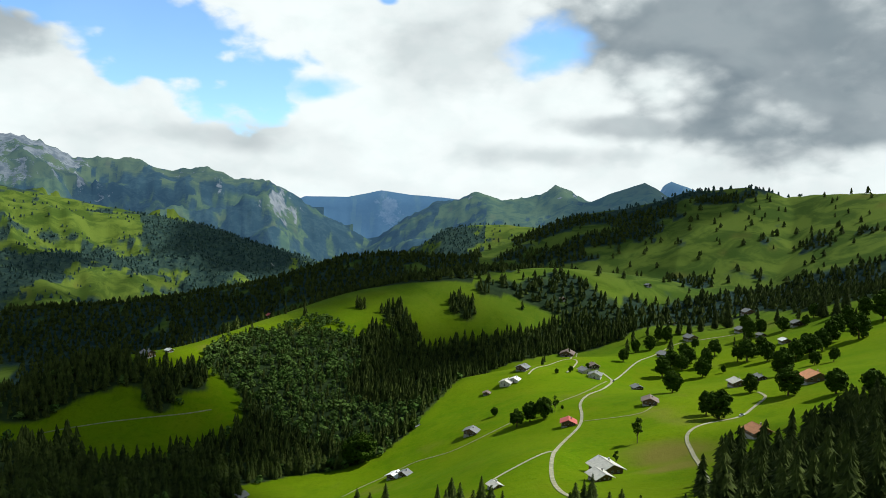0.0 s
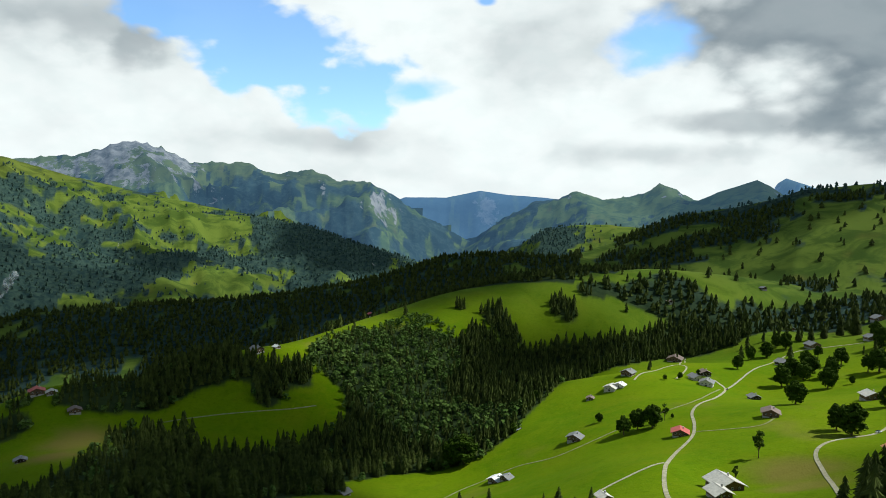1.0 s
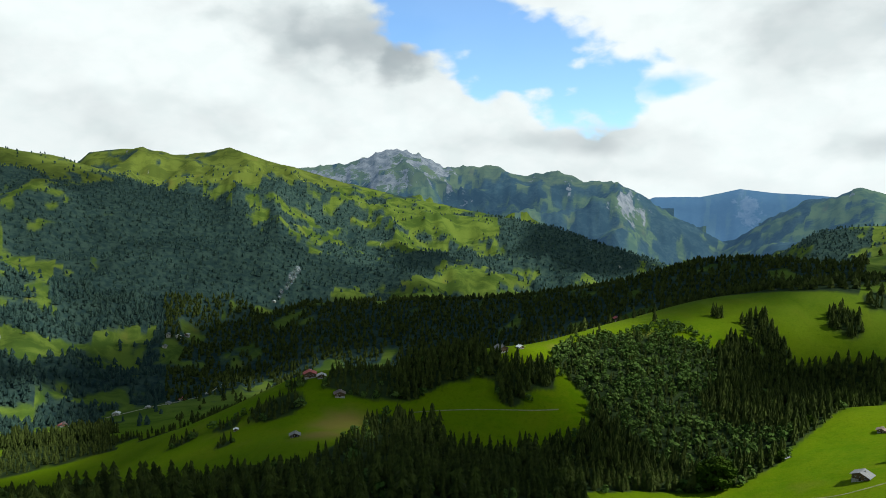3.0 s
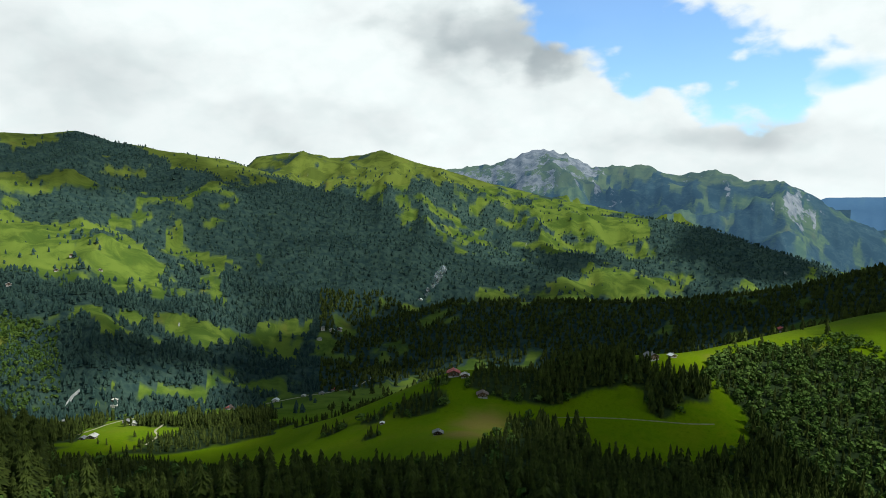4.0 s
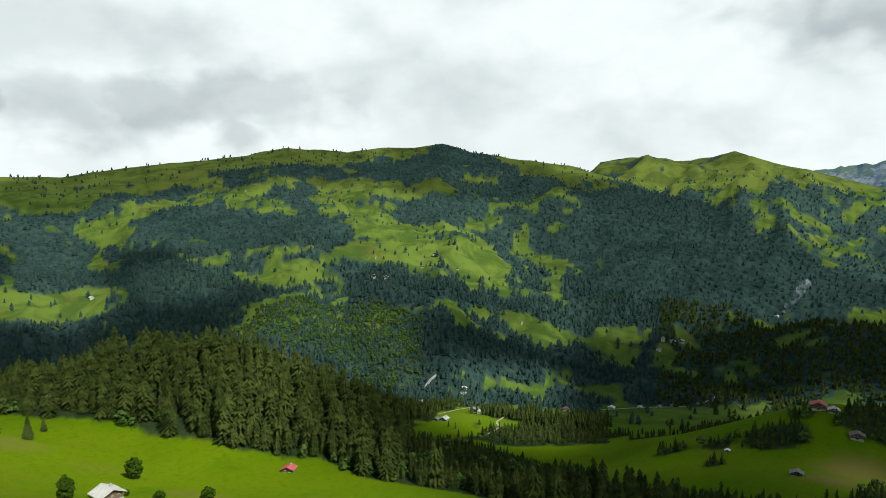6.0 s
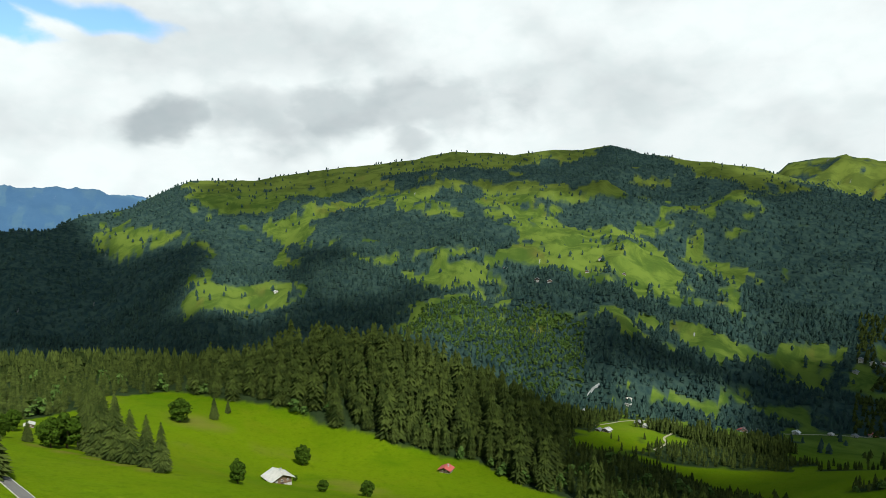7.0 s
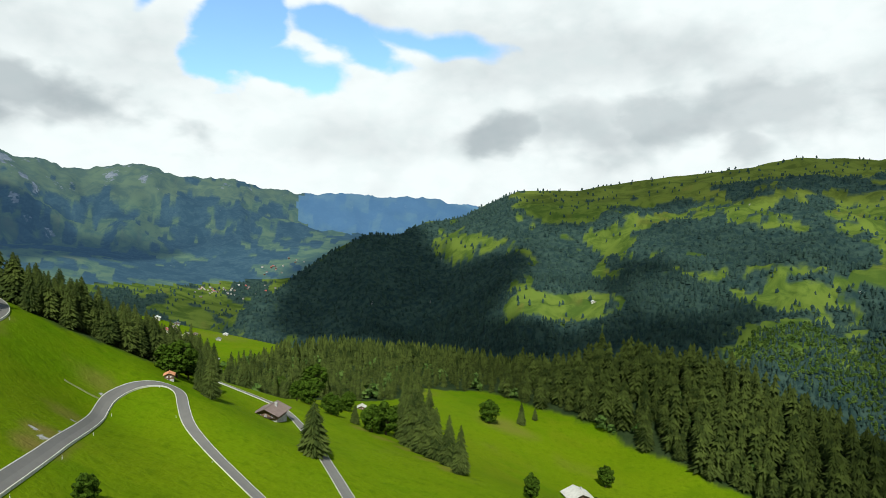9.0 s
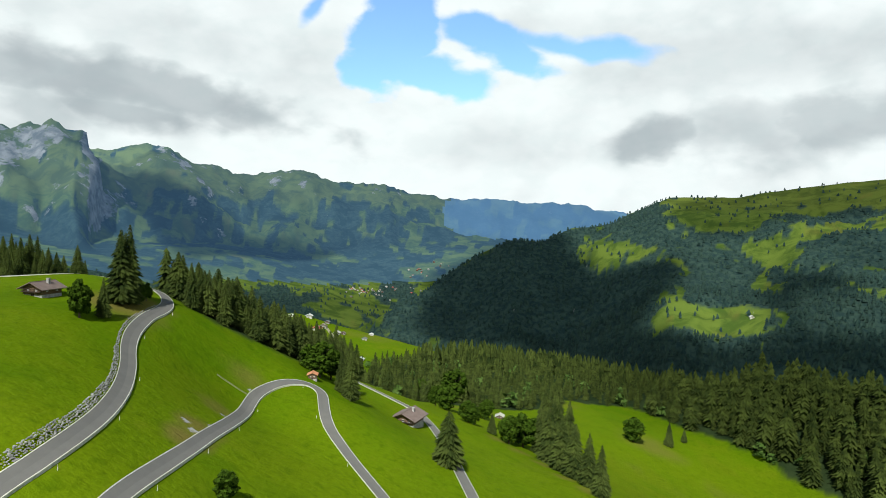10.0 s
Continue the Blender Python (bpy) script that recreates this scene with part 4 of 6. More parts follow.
PATH_BARN = [
    (114.4, 535.7), (132.3, 524.3), (154.9, 519.8), (176.7, 548.6),
]
PATH_LOW = [
    (29.9, 380.5), (41.2, 392.3), (60.0, 410.7), (71.3, 423.3),
]
LANE_RIGHT = [
    (117.3, 290.2), (138.7, 356.2), (149.1, 397.0), (156.6, 427.5), (171.3, 453.3), (188.2, 467.6), (213.6, 481.4), (233.9, 504.4),
    (252.1, 524.8), (256.9, 548.7),
]
PATH_FARM = [
    (145.7, 784.3), (173.0, 861.2), (166.3, 878.7), (147.1, 863.8), (113.7, 803.0), (99.4, 767.6),
]
PATH_FARM_TOP = [
    (167.3, 876.7), (214.3, 1069.7),
]
LANE_KNOLL = [
    (-655.5, -446.1), (-636.1, -420.8), (-599.8, -380.7), (-583.6, -354.2), (-557.1, -321.4),
]
LANE_VALLEY = [
    (-978.3, 399.3), (-1009.6, 446.5), (-1056.2, 504.6), (-1099.5, 593.1), (-975.8, 531.9), (-920.5, 486.5), (-896.4, 478.7), (-868.8, 447.5),
]
TRACK_SHADE = [
    (-372.4, 625.7), (-321.2, 654.9), (-289.7, 675.3), (-264.2, 695.7), (-241.4, 719.0),
]
RIVER = [
    (-1237.9, 516.8), (-1234.1, 497.0), (-1180.7, 466.8), (-1082.9, 424.5), (-1000.8, 377.4),
]
DRY_SPOTS = [
    (138.6, 410.1, 26, 0.8), (131.9, 370.7, 20, 0.7), (-405.0, 564.1, 30, 0.9), (-384.1, 496.5, 22, 0.9), (-154.7, -70.5, 5, 0.8), (-173.5, -85.0, 5, 0.6), (-146.9, -64.6, 5, 0.9), (-197.1, -100.7, 6, 0.5),
    (-173.7, -120.4, 10, 0.9), (-183.2, -123.6, 6, 0.8), (-521.7, -179.1, 16, 0.5), (-482.9, -48.8, 20, 0.5), (-305.2, -69.2, 5, 0.6), (-302.4, -58.0, 5, 0.6), (-297.0, -46.4, 5, 0.6), (-283.9, -32.8, 5, 0.6),
    (-273.7, -21.4, 5, 0.6),
]

# bare, stony spots on the road's bank: x, y, size
DRY_SPOTS = DRY_SPOTS + [(-402, 540, 24, 0.85), (-410, 566, 18, 0.7)]
WALL_PATH = [(-186.5, -99.8), (-187.8, -98.6), (-189.7, -97.4), (-191.1, -95.6), (-192.8, -94.0)]
BARE_BANK = [(-151.5, -67.6, 3.0), (-160.4, -73.0, 2.6), (-152.7, -71.9, 2.2), (-171.8, -81.3, 1.8), (-194.6, -95.9, 1.6), (-185.4, -103.4, 1.0)]

# ---- the ground: one sheet out to the horizon ----
def mesh_from(name, verts, faces, mat, smooth=False):
    """A mesh from arrays of corners and of equal faces."""
    me = bpy.data.meshes.new(name)
    verts, faces = np.asarray(verts, np.float32), np.asarray(faces, np.int32)
    k = faces.shape[1]
    me.vertices.add(len(verts))
    me.vertices.foreach_set("co", verts.ravel())
    me.loops.add(faces.size)
    me.loops.foreach_set("vertex_index", faces.ravel())
    me.polygons.add(len(faces))
    me.polygons.foreach_set("loop_start", np.arange(0, faces.size, k, dtype=np.int32))
    me.update(calc_edges=True)
    me.polygons.foreach_set("use_smooth", np.full(len(faces), smooth))
    me.materials.append(mat)
    me.validate()
    return me


def build_ground():
    az = np.concatenate([np.arange(-37, 156, 0.16), np.arange(156, 323, 2.0)])
    r = np.exp(np.linspace(np.log(26.0), np.log(4960.0), 300))
    a, d = np.meshgrid(np.radians(az), r)
    x, y = CENTRE[0] - np.sin(a) * d, CENTRE[1] + np.cos(a) * d
    z = ground(x.ravel(), y.ravel()).reshape(x.shape)
    rows, cols = x.shape
    i, j = np.meshgrid(np.arange(rows - 1), np.arange(cols), indexing="ij")
    k = (j + 1) % cols
    faces = np.stack([i * cols + j, (i + 1) * cols + j, (i + 1) * cols + k, i * cols + k], -1).reshape(-1, 4)[:, ::-1]
    verts = np.stack([x, y, z], -1).reshape(-1, 3)
    # the middle, under the camera's start
    hub = len(verts)
    verts = np.vstack([verts, [(CENTRE[0], CENTRE[1], float(ground(*CENTRE)))]])
    me = mesh_from("ground", verts, faces, GROUND, True)
    cap = mesh_from("cap", verts[list(range(cols)) + [hub]], [(cols, (c + 1) % cols, c) for c in range(cols)], GROUND, True)
    bm = bmesh.new()
    bm.from_mesh(me)
    bm.from_mesh(cap)
    bmesh.ops.remove_doubles(bm, verts=[v for v in bm.verts if (v.co.x - CENTRE[0]) ** 2 + (v.co.y - CENTRE[1]) ** 2 < 700], dist=0.01)
    bm.to_mesh(me)
    bm.free()
    co = np.empty(len(me.vertices) * 3, np.float32)
    me.vertices.foreach_get("co", co)
    nor = np.empty(len(me.vertices) * 3, np.float32)
    me.vertices.foreach_get("normal", nor)
    X, Y, Z = co.reshape(-1, 3).astype(float).T
    az, r = polar(X, Y)
    steep = 1 - np.abs(nor.reshape(-1, 3)[:, 2])
    rock = np.clip((steep - 0.30) * 3.5, 0, 1) * (r > 900) + np.clip((Z - 470) / 120, 0, 0.6) * np.clip((steep - 0.05) * 8, 0, 1) * (r > 3300)
    # the last term grows with distance alone
    dry = np.clip(fbm(X, Y, 70, 4, 131) * 1.6 - 0.75, 0, 0.6) + np.clip((Z - 330) / 200, 0, 0.14) * (r > 2300) + 0.05 * np.clip((r - 1200) / 900, 0, 1)
    for a, b, size, amount in DRY_SPOTS:
        ragged = np.hypot(X - a, Y - b) / size + 0.5 * fbm(X, Y, size, 3, 151)
        dry = np.maximum(dry, amount * np.clip(1.5 - ragged * 1.2, 0, 1))
    rock = np.maximum(rock, np.clip(fbm(X, Y, 90, 4, 181, True) * 4.0 - 3.05, 0, 1) * (r > 1600) * (steep > 0.05))
    for a, b, size in BARE_BANK:
        rock = np.maximum(rock, np.clip(1.15 - np.hypot(X - a, Y - b) / size - 0.7 * np.abs(fbm(X, Y, 3.0, 3, 191)), 0, 0.75))
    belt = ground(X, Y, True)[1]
    rock = np.where(belt > 0, np.clip(fbm(X, Y, 300, 5, 171, True) * 1.3 + np.where(az > 110, (Z - 430) / 500 + (steep - 0.33) * 2.2, (Z - 400) / 300 + (steep - 0.2) * 2.5), 0, 1), rock)
    # follows distance alone: duller far grass, haze-blue far forest floor
    rough = 0.85 * np.clip((r - 950) / 450, 0, 1)
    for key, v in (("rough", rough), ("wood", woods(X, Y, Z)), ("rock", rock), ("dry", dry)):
        me.attributes.new(key, "FLOAT", "POINT").data.foreach_set("value", v.astype(np.float32))
    # belts 1 and 2 wear the materials with haze painted in
    me.materials.append(DISTANT_HAZED)
    me.materials.append(FARTHEST_HAZED)
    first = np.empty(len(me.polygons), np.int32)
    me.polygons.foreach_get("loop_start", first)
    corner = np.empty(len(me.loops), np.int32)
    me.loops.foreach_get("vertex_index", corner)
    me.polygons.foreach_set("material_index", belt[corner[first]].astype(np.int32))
    tagged(new("ground", me), "hilly alpine ground with bright green meadows, forest floor and rock", "ground", kind="structure")


build_ground()

# ---- trees ----
def spruce_template(tiers, points, rng, droop=0.35, lean=0.0):
    """A spruce one metre high about the origin: tiers of ragged, drooping boughs. Corners and triangles."""
    v, f = [], []
    for k in range(tiers):
        u = k / tiers
        base, top = 0.06 + 0.90 * u, 0.06 + 0.90 * (u + 1.9 / tiers)
        top = min(top, 1.0)
        radius = (0.175 * (1 - u) ** 0.72 + 0.012) * (rng.uniform(0.78, 1.2) if tiers > 6 else 1)
        if u < 0.15:
            radius *= 0.8 + u * 1.3
        c = len(v)
        ax, ay = (rng.uniform(-0.025, 0.025), rng.uniform(-0.025, 0.025)) if 0 < k < tiers - 1 else (0, 0)
        base += rng.uniform(-0.02, 0.02)
        v.append((ax, ay, top))
        spin = rng.random() * 6.28
        for j in range(points * 2):
            a = spin + math.pi * j / points
            long = j % 2 == 0
            q = radius * (rng.uniform(0.85, 1.25) if long else rng.uniform(0.5, 0.68))
            v.append((ax + math.cos(a) * q, ay + math.sin(a) * q, base - (droop * radius * 0.5 if long else -0.012) + rng.uniform(-0.012, 0.012)))
        for j in range(points * 2):
            f.append((c, c + 1 + j, c + 1 + (j + 1) % (points * 2)))
    return np.array(v), np.array(f)


def bush_template(rng, sprays=15):
    """A broad-leaved crown one metre high: ragged clumps of leaf sprays down to the ground."""
    v, f = [], []
    for cx, cy, cz, size in ((0.0, 0.0, 0.70, 0.27), (0.15, 0.08, 0.42, 0.27), (-0.13, -0.12, 0.38, 0.29)):
        for k in range(sprays):
            d = Vector((rng.gauss(0, 1), rng.gauss(0, 1), rng.gauss(0.25, 1))).normalized()
            p = Vector((cx, cy, cz)) + d * size * rng.uniform(0.7, 1.05)
            u = d.cross(Vector((rng.random(), rng.random(), rng.random()))).normalized()
            w = (d + Vector((rng.uniform(-0.7, 0.7), rng.uniform(-0.7, 0.7), rng.uniform(-0.7, 0.7)))).cross(u).normalized()
            q, c = rng.uniform(0.10, 0.17), len(v)
            for i, j, e in ((-1, -0.7, 0), (0.2, -1, 0.35), (1, 0.3, 0), (0, 1, 0.3)):
                p2 = p + u * i * q + w * j * q + d * e * q
                v.append((p2.x, p2.y, max(p2.z, 0.02)))
            f += [(c, c + 1, c + 2), (c, c + 2, c + 3)]
    return np.array(v), np.array(f)


def young_wood(x, y, rng):
    """Where young broad-leaved trees grow: a sunny flank, and here and there along the spruce woods' edges."""
    young = inside(x, y, WOOD_YOUNG) & (rng.random(len(x)) < 0.6)
    w = woods(x, y, np.zeros(len(x)))
    az, r = polar(x, y)
    edge = (w > 0.15) & (w < 0.85) & (r > 350) & (r < 1000) & (rng.random(len(x)) < 0.10)
    inner = (w > 0.85) & (r > 350) & (r < 900) & (rng.random(len(x)) < 0.05)
    return young | edge | inner


def scatter(step, seed, keep, box):
    """Places on a jittered grid in box (x0, y0, x1, y1) that keep() accepts."""
    rng = np.random.default_rng(seed)
    gx, gy = np.meshgrid(np.arange(box[0], box[2], step), np.arange(box[1], box[3], step))
    x, y = gx.ravel() + rng.uniform(-0.45, 0.45, gx.size) * step, gy.ravel() + rng.uniform(-0.45, 0.45, gx.size) * step
    ok = keep(x, y, rng)
    return x[ok], y[ok], rng


def grove(name, templates, x, y, height, rng, mat, label, wide=1.0):
    """Many trees in one mesh of kind stuff."""
    z = ground(x, y)
    which = rng.integers(0, len(templates), len(x))
    V, F, base = [], [], 0
    for k, (tv, tf) in enumerate(templates):
        i = np.where(which == k)[0]
        if not len(i):
            continue
        spin, h, w = rng.uniform(0, 6.28, len(i)), height[i], height[i] * rng.uniform(0.85, 1.5, len(i)) * wide
        c, s = np.cos(spin)[:, None], np.sin(spin)[:, None]
        px = (tv[None, :, 0] * c - tv[None, :, 1] * s) * w[:, None] + x[i][:, None]
        py = (tv[None, :, 0] * s + tv[None, :, 1] * c) * w[:, None] + y[i][:, None]
        pz = tv[None, :, 2] * h[:, None] + z[i][:, None] - 0.02 * h[:, None]
        V.append(np.stack([px, py, pz], -1).reshape(-1, 3))
        F.append((tf[None] + (np.arange(len(i)) * len(tv))[:, None, None] + base).reshape(-1, 3))
        base += len(i) * len(tv)
    return tagged(new(name, mesh_from(name, np.vstack(V), np.vstack(F), mat)), label, "trees", kind="stuff")


def short_wood(x, y):
    """The wood on the edge above the valley meadow, kept low so the camera sees past it."""
    az, r = polar(x, y)
    return (az > 31) & (az < 70) & (r > 410) & (r < 1000)


def tall_stand(x, y):
    """The old, tall spruces above the sunny meadow."""
    az, r = polar(x, y)
    return (az > 66) & (az < 94) & (r > 380) & (r < 640)


def leafy_flank(x, y):
    """The sunny foot of the mountain, grown over with broad-leaved trees."""
    warp = 25 * fbm(x, y, 90, 3, 211)
    return inside(x + warp, y - warp, LEAFY_FLANK)


def in_view(x, y, lo, hi):
    az, r = polar(x, y)
    return (az > -50) & (az < 155) & (r > lo) & (r <= hi)


def plant_woods():
    rng = random.Random(4)
    fine = [spruce_template(17, 8, rng, 0.5) for _ in range(6)]
    mid = [spruce_template(5, 5, rng) for _ in range(4)]
    far = [spruce_template(3, 4, rng) for _ in range(3)]
    round_far = [bush_template(rng) for _ in range(3)]
    tiny = [spruce_template(2, 3, rng) for _ in range(3)]

    def keeper(lo, hi, dense=1.0, sparse=0.0):
        def keep(x, y, rng):
            ok = in_view(x, y, lo, hi)
            out = np.zeros(len(x), bool)
            i = np.where(ok)[0]
            z, belt = ground(x[i], y[i], True)
            w = np.where(belt > 0, 0, woods(x[i], y[i], z))
            out[i] = rng.random(len(i)) < np.where(w > 0.3, np.clip(w * 1.15, 0, 1) ** 1.3 * dense, sparse * (polar(x[i], y[i])[1] > 900) * (belt == 0))
            return out
        return keep

    x, y, g = scatter(7.6, 1, keeper(90, 620, 0.93), (-650, -330, 450, 650))
    out = inside(x, y, WOOD_ROADSIDE)
    x, y = x[~out], y[~out]
    low = inside(x, y, WOOD_WEST)
    tall = tall_stand(x, y)
    grove("spruce_wood", fine, x, y, np.where(low, g.uniform(9, 15, len(x)), np.where(short_wood(x, y), g.uniform(6, 13, len(x)), np.where(tall, g.uniform(15, 36, len(x)), g.uniform(9, 25, len(x))) * (1 + 0.25 * fbm(x, y, 60, 2, 201)))), g, SPRUCE, "dense dark green spruce wood on the near slope")
    x, y, g = scatter(7.6, 2, keeper(620, 1150, 1.0, 0.006), (-1150, -900, 1000, 1150))
    young = inside(x, y, WOOD_YOUNG)
    stay = ~young | (g.random(len(x)) < 0.55)
    x, y, young = x[stay], y[stay], young[stay]
    grove("spruce_wood", mid, x, y, np.where(short_wood(x, y) | young, g.uniform(6, 13, len(x)), g.uniform(12, 24, len(x))), g, SPRUCE, "dark spruce forest filling the gully below the meadows")
    leafy = [bush_template(rng) for _ in range(5)]
    x, y, g = scatter(6.6, 6, lambda x, y, g: young_wood(x, y, g), (-600, -320, 60, 1000))
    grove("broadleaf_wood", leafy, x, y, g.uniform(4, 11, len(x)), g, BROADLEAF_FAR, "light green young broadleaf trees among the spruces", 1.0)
    x, y, g = scatter(12.5, 3, keeper(1150, 2000, 0.95, 0.05), (-2100, -2100, 1600, 2100))
    x, y = x[~leafy_flank(x, y)], y[~leafy_flank(x, y)]
    # the dark ridge keeps near needles; the mountain's foot gets haze-blue ones
    ridge_side = polar(x, y)[0] < 50
    for pick, mat, label in ((ridge_side, SPRUCE, "dark spruce forest on the middle ridge"), (~ridge_side, SPRUCE_HAZED, "spruce forest at the foot of the mountain")):
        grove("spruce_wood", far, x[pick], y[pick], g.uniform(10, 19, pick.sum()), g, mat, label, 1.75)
    x, y, g = scatter(7.5, 5, lambda x, y, g: leafy_flank(x, y) & (g.random(len(x)) < 0.9), (-1700, 100, -1050, 800))
    pale = g.random(len(x)) < 0.72
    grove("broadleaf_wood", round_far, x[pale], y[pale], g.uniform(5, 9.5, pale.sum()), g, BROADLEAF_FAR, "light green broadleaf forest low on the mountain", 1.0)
    grove("spruce_wood", far, x[~pale], y[~pale], g.uniform(8, 14, (~pale).sum()), g, SPRUCE_HAZED, "single spruces among the broadleaf forest", 1.5)
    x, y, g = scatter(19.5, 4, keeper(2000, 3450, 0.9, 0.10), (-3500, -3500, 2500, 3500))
    grove("spruce_wood", tiny, x, y, g.uniform(7, 14, len(x)), g, SPRUCE_HAZED, "distant forest and scattered trees on the mountain slopes", 2.5)


plant_woods()

# ---- single trees: each a thing with its trunk and crown ----
def part(name, bm, mat, parent, label=""):
    """Links a bmesh as one mesh object under a thing or a part."""
    me = bpy.data.meshes.new(name)
    bm.to_mesh(me)
    bm.free()
    me.materials.append(mat)
    ob = new(name, me)
    ob.parent = parent
    return tagged(ob, label) if label else ob


def thing(name, label, category, group=""):
    return tagged(new(name), label, category, group)


def tube(bm, a, b, ra, rb, sides=7):
    """A tapered round bar from a to b."""
    a, b = Vector(a), Vector(b)
    turn = (b - a).to_track_quat("Z", "Y").to_matrix()
    rings = [[bm.verts.new(p + turn @ Vector((math.cos(6.2832 * k / sides) * r, math.sin(6.2832 * k / sides) * r, 0))) for k in range(sides)] for p, r in ((a, ra), (b, rb))]
    for k in range(sides):
        bm.faces.new((rings[0][k], rings[0][(k + 1) % sides], rings[1][(k + 1) % sides], rings[1][k]))
    bm.faces.new(rings[1])
    bm.faces.new(rings[0][::-1])


def broadleaf(rng, label, slender=False):
    """A broad-leaved tree one metre high: trunk, limbs, and a crown of leaf sprays in clumps with gaps."""
    tree = thing("broadleaf_tree" if not slender else "slender_tree", label, "tree", "single trees on the meadows")
    wide, low = (0.17, 0.30) if slender else (0.34, 0.04)
    bm = bmesh.new()
    tube(bm, (0, 0, -0.05), (0.01, 0, 0.34), 0.035 if not slender else 0.016, 0.022 if not slender else 0.012)
    for k in range(6):
        a = k * 1.05 + rng.random()
        tube(bm, (0, 0, 0.22 + 0.04 * k), (math.cos(a) * wide * 0.6, math.sin(a) * wide * 0.6, 0.42 + 0.07 * k), 0.014, 0.005, 5)
    part("trunk", bm, BARK, tree)
    bm = bmesh.new()
    clumps = []
    while len(clumps) < (15 if slender else 74):
        p = Vector((rng.uniform(-1, 1), rng.uniform(-1, 1), rng.uniform(-1, 1)))
        if 0.35 < p.length < 1.0 and not (p.z < -0.2 and p.xy.length < 0.3):
            squeeze = 1.0 if p.z < 0.2 else 1.0 - 0.35 * (p.z - 0.2)
            clumps.append((Vector((p.x * wide * squeeze, p.y * wide * squeeze, low + 0.05 + (p.z + 1) * 0.5 * (0.93 - low))), rng.uniform(0.08, 0.125) * (0.75 if slender else 1.0)))
    for c, size in clumps:
        for _ in range(20 if slender else 34):
            d = Vector((rng.gauss(0, 1), rng.gauss(0, 1), rng.gauss(0, 1))).normalized()
            p = c + d * size * rng.uniform(0.55, 1.0)
            s = rng.uniform(0.024, 0.050)
            u = d.cross(Vector((rng.random(), rng.random(), rng.random()))).normalized()
            v = (d + Vector((rng.uniform(-0.6, 0.6), rng.uniform(-0.6, 0.6), rng.uniform(-0.6, 0.6)))).cross(u).normalized()
            q = [bm.verts.new(p + u * a * s + v * b * s + d * e * s) for a, b, e in ((-1, -0.7, 0), (0.2, -1, 0.3), (1, 0.3, 0), (0, 1, 0.25))]
            bm.faces.new(q)
    part("crown", bm, BROADLEAF, tree)
    return tree


def spruce(rng, label, full=1.0, taper=0.8):
    """A spruce one metre high: trunk, and whorls of drooping, ragged boughs."""
    tree = thing("spruce_tree", label, "tree", "single trees on the meadows")
    bm = bmesh.new()
    tube(bm, (0, 0, -0.06), (0, 0, 0.92), 0.022, 0.004)
    part("trunk", bm, BARK, tree)
    bm = bmesh.new()
    whorls = 58
    for k in range(whorls):
        u = k / whorls
        z = 0.05 + 0.92 * u
        radius = (0.20 * (1 - u) ** taper + 0.012) * full * (0.75 + 0.25 * min(1, u * 6 + 0.3))
        n = max(5, int(15 * (1 - u) + 4))
        for j in range(n):
            a = 6.2832 * (j + rng.uniform(-0.35, 0.35)) / n + k * 0.7
            r = radius * rng.uniform(0.62, 1.2)
            out, side = Vector((math.cos(a), math.sin(a), 0)), Vector((-math.sin(a), math.cos(a), 0))
            zz = z + rng.uniform(-0.03, 0.03) * (1 - 0.8 * u)
            root = out * 0.006 + Vector((0, 0, zz + r * 0.30 + 0.012))
            mid, tip = out * r * 0.62 + Vector((0, 0, zz + 0.006)), out * r + Vector((0, 0, zz - r * 0.20))
            w = r * rng.uniform(0.11, 0.20) + 0.005
            c = [bm.verts.new(p) for p in (root, mid + side * w - Vector((0, 0, w * 0.5)), tip, mid - side * w - Vector((0, 0, w * 0.5)), mid + Vector((0, 0, w * 0.25)))]
            for t in ((0, 4, 1), (1, 4, 2), (2, 4, 3), (3, 4, 0)):
                bm.faces.new([c[i] for i in t])
    part("crown", bm, SPRUCE, tree)
    return tree


def plant(masters, spots, rng, wide=(0.9, 1.15)):
    for x, y, h in spots:
        z, w = float(ground(x, y)), rng.uniform(*wide)
        m = Matrix.LocRotScale((x, y, z), Euler((0, 0, rng.uniform(0, 6.28))), (h * w, h * w, h))
        copy_thing(rng.choice(masters), m)


def plant_single_trees():
    rng = random.Random(21)
    leafy = [broadleaf(rng, "round-crowned broadleaf tree standing alone on the green meadow") for _ in range(4)]
    thin = [broadleaf(rng, "slender open-crowned broadleaf tree on the meadow", True)]
    firs = [spruce(rng, "dark green spruce with drooping boughs down to the grass", f) for f in (1.15, 1.0, 1.3)]
    plant(leafy, [(x, y, h * 0.86) for x, y, h in MAPLES_HAMLET] + MAPLES_ROAD + SHRUBS_GULLY[5:], rng, (0.85, 1.2))
    plant(thin, SLENDER_TREES, rng)
    plant(firs, SPRUCES_HAMLET + SPRUCES_ROAD + SPRUCES_BELOW, rng, (0.85, 1.1))
    fat = [spruce(rng, "broad dark spruce standing beside the mountain road", 1.5, 0.6)]
    plant(fat, SPRUCES_BROAD, rng, (1.0, 1.05))
    roadside = scatter(4.6, 31, lambda x, y, g: inside(x, y, WOOD_ROADSIDE) & (g.random(len(x)) < 0.95), (-320, -200, -190, -100))
    plant(firs, [(x, y, h) for x, y, h in zip(roadside[0], roadside[1], roadside[2].uniform(10, 18, len(roadside[0])))], rng, (0.95, 1.3))
    # the patterns themselves go
    for master in leafy + thin + firs + fat:
        for ob in (*master.children, master):
            bpy.data.objects.remove(ob)


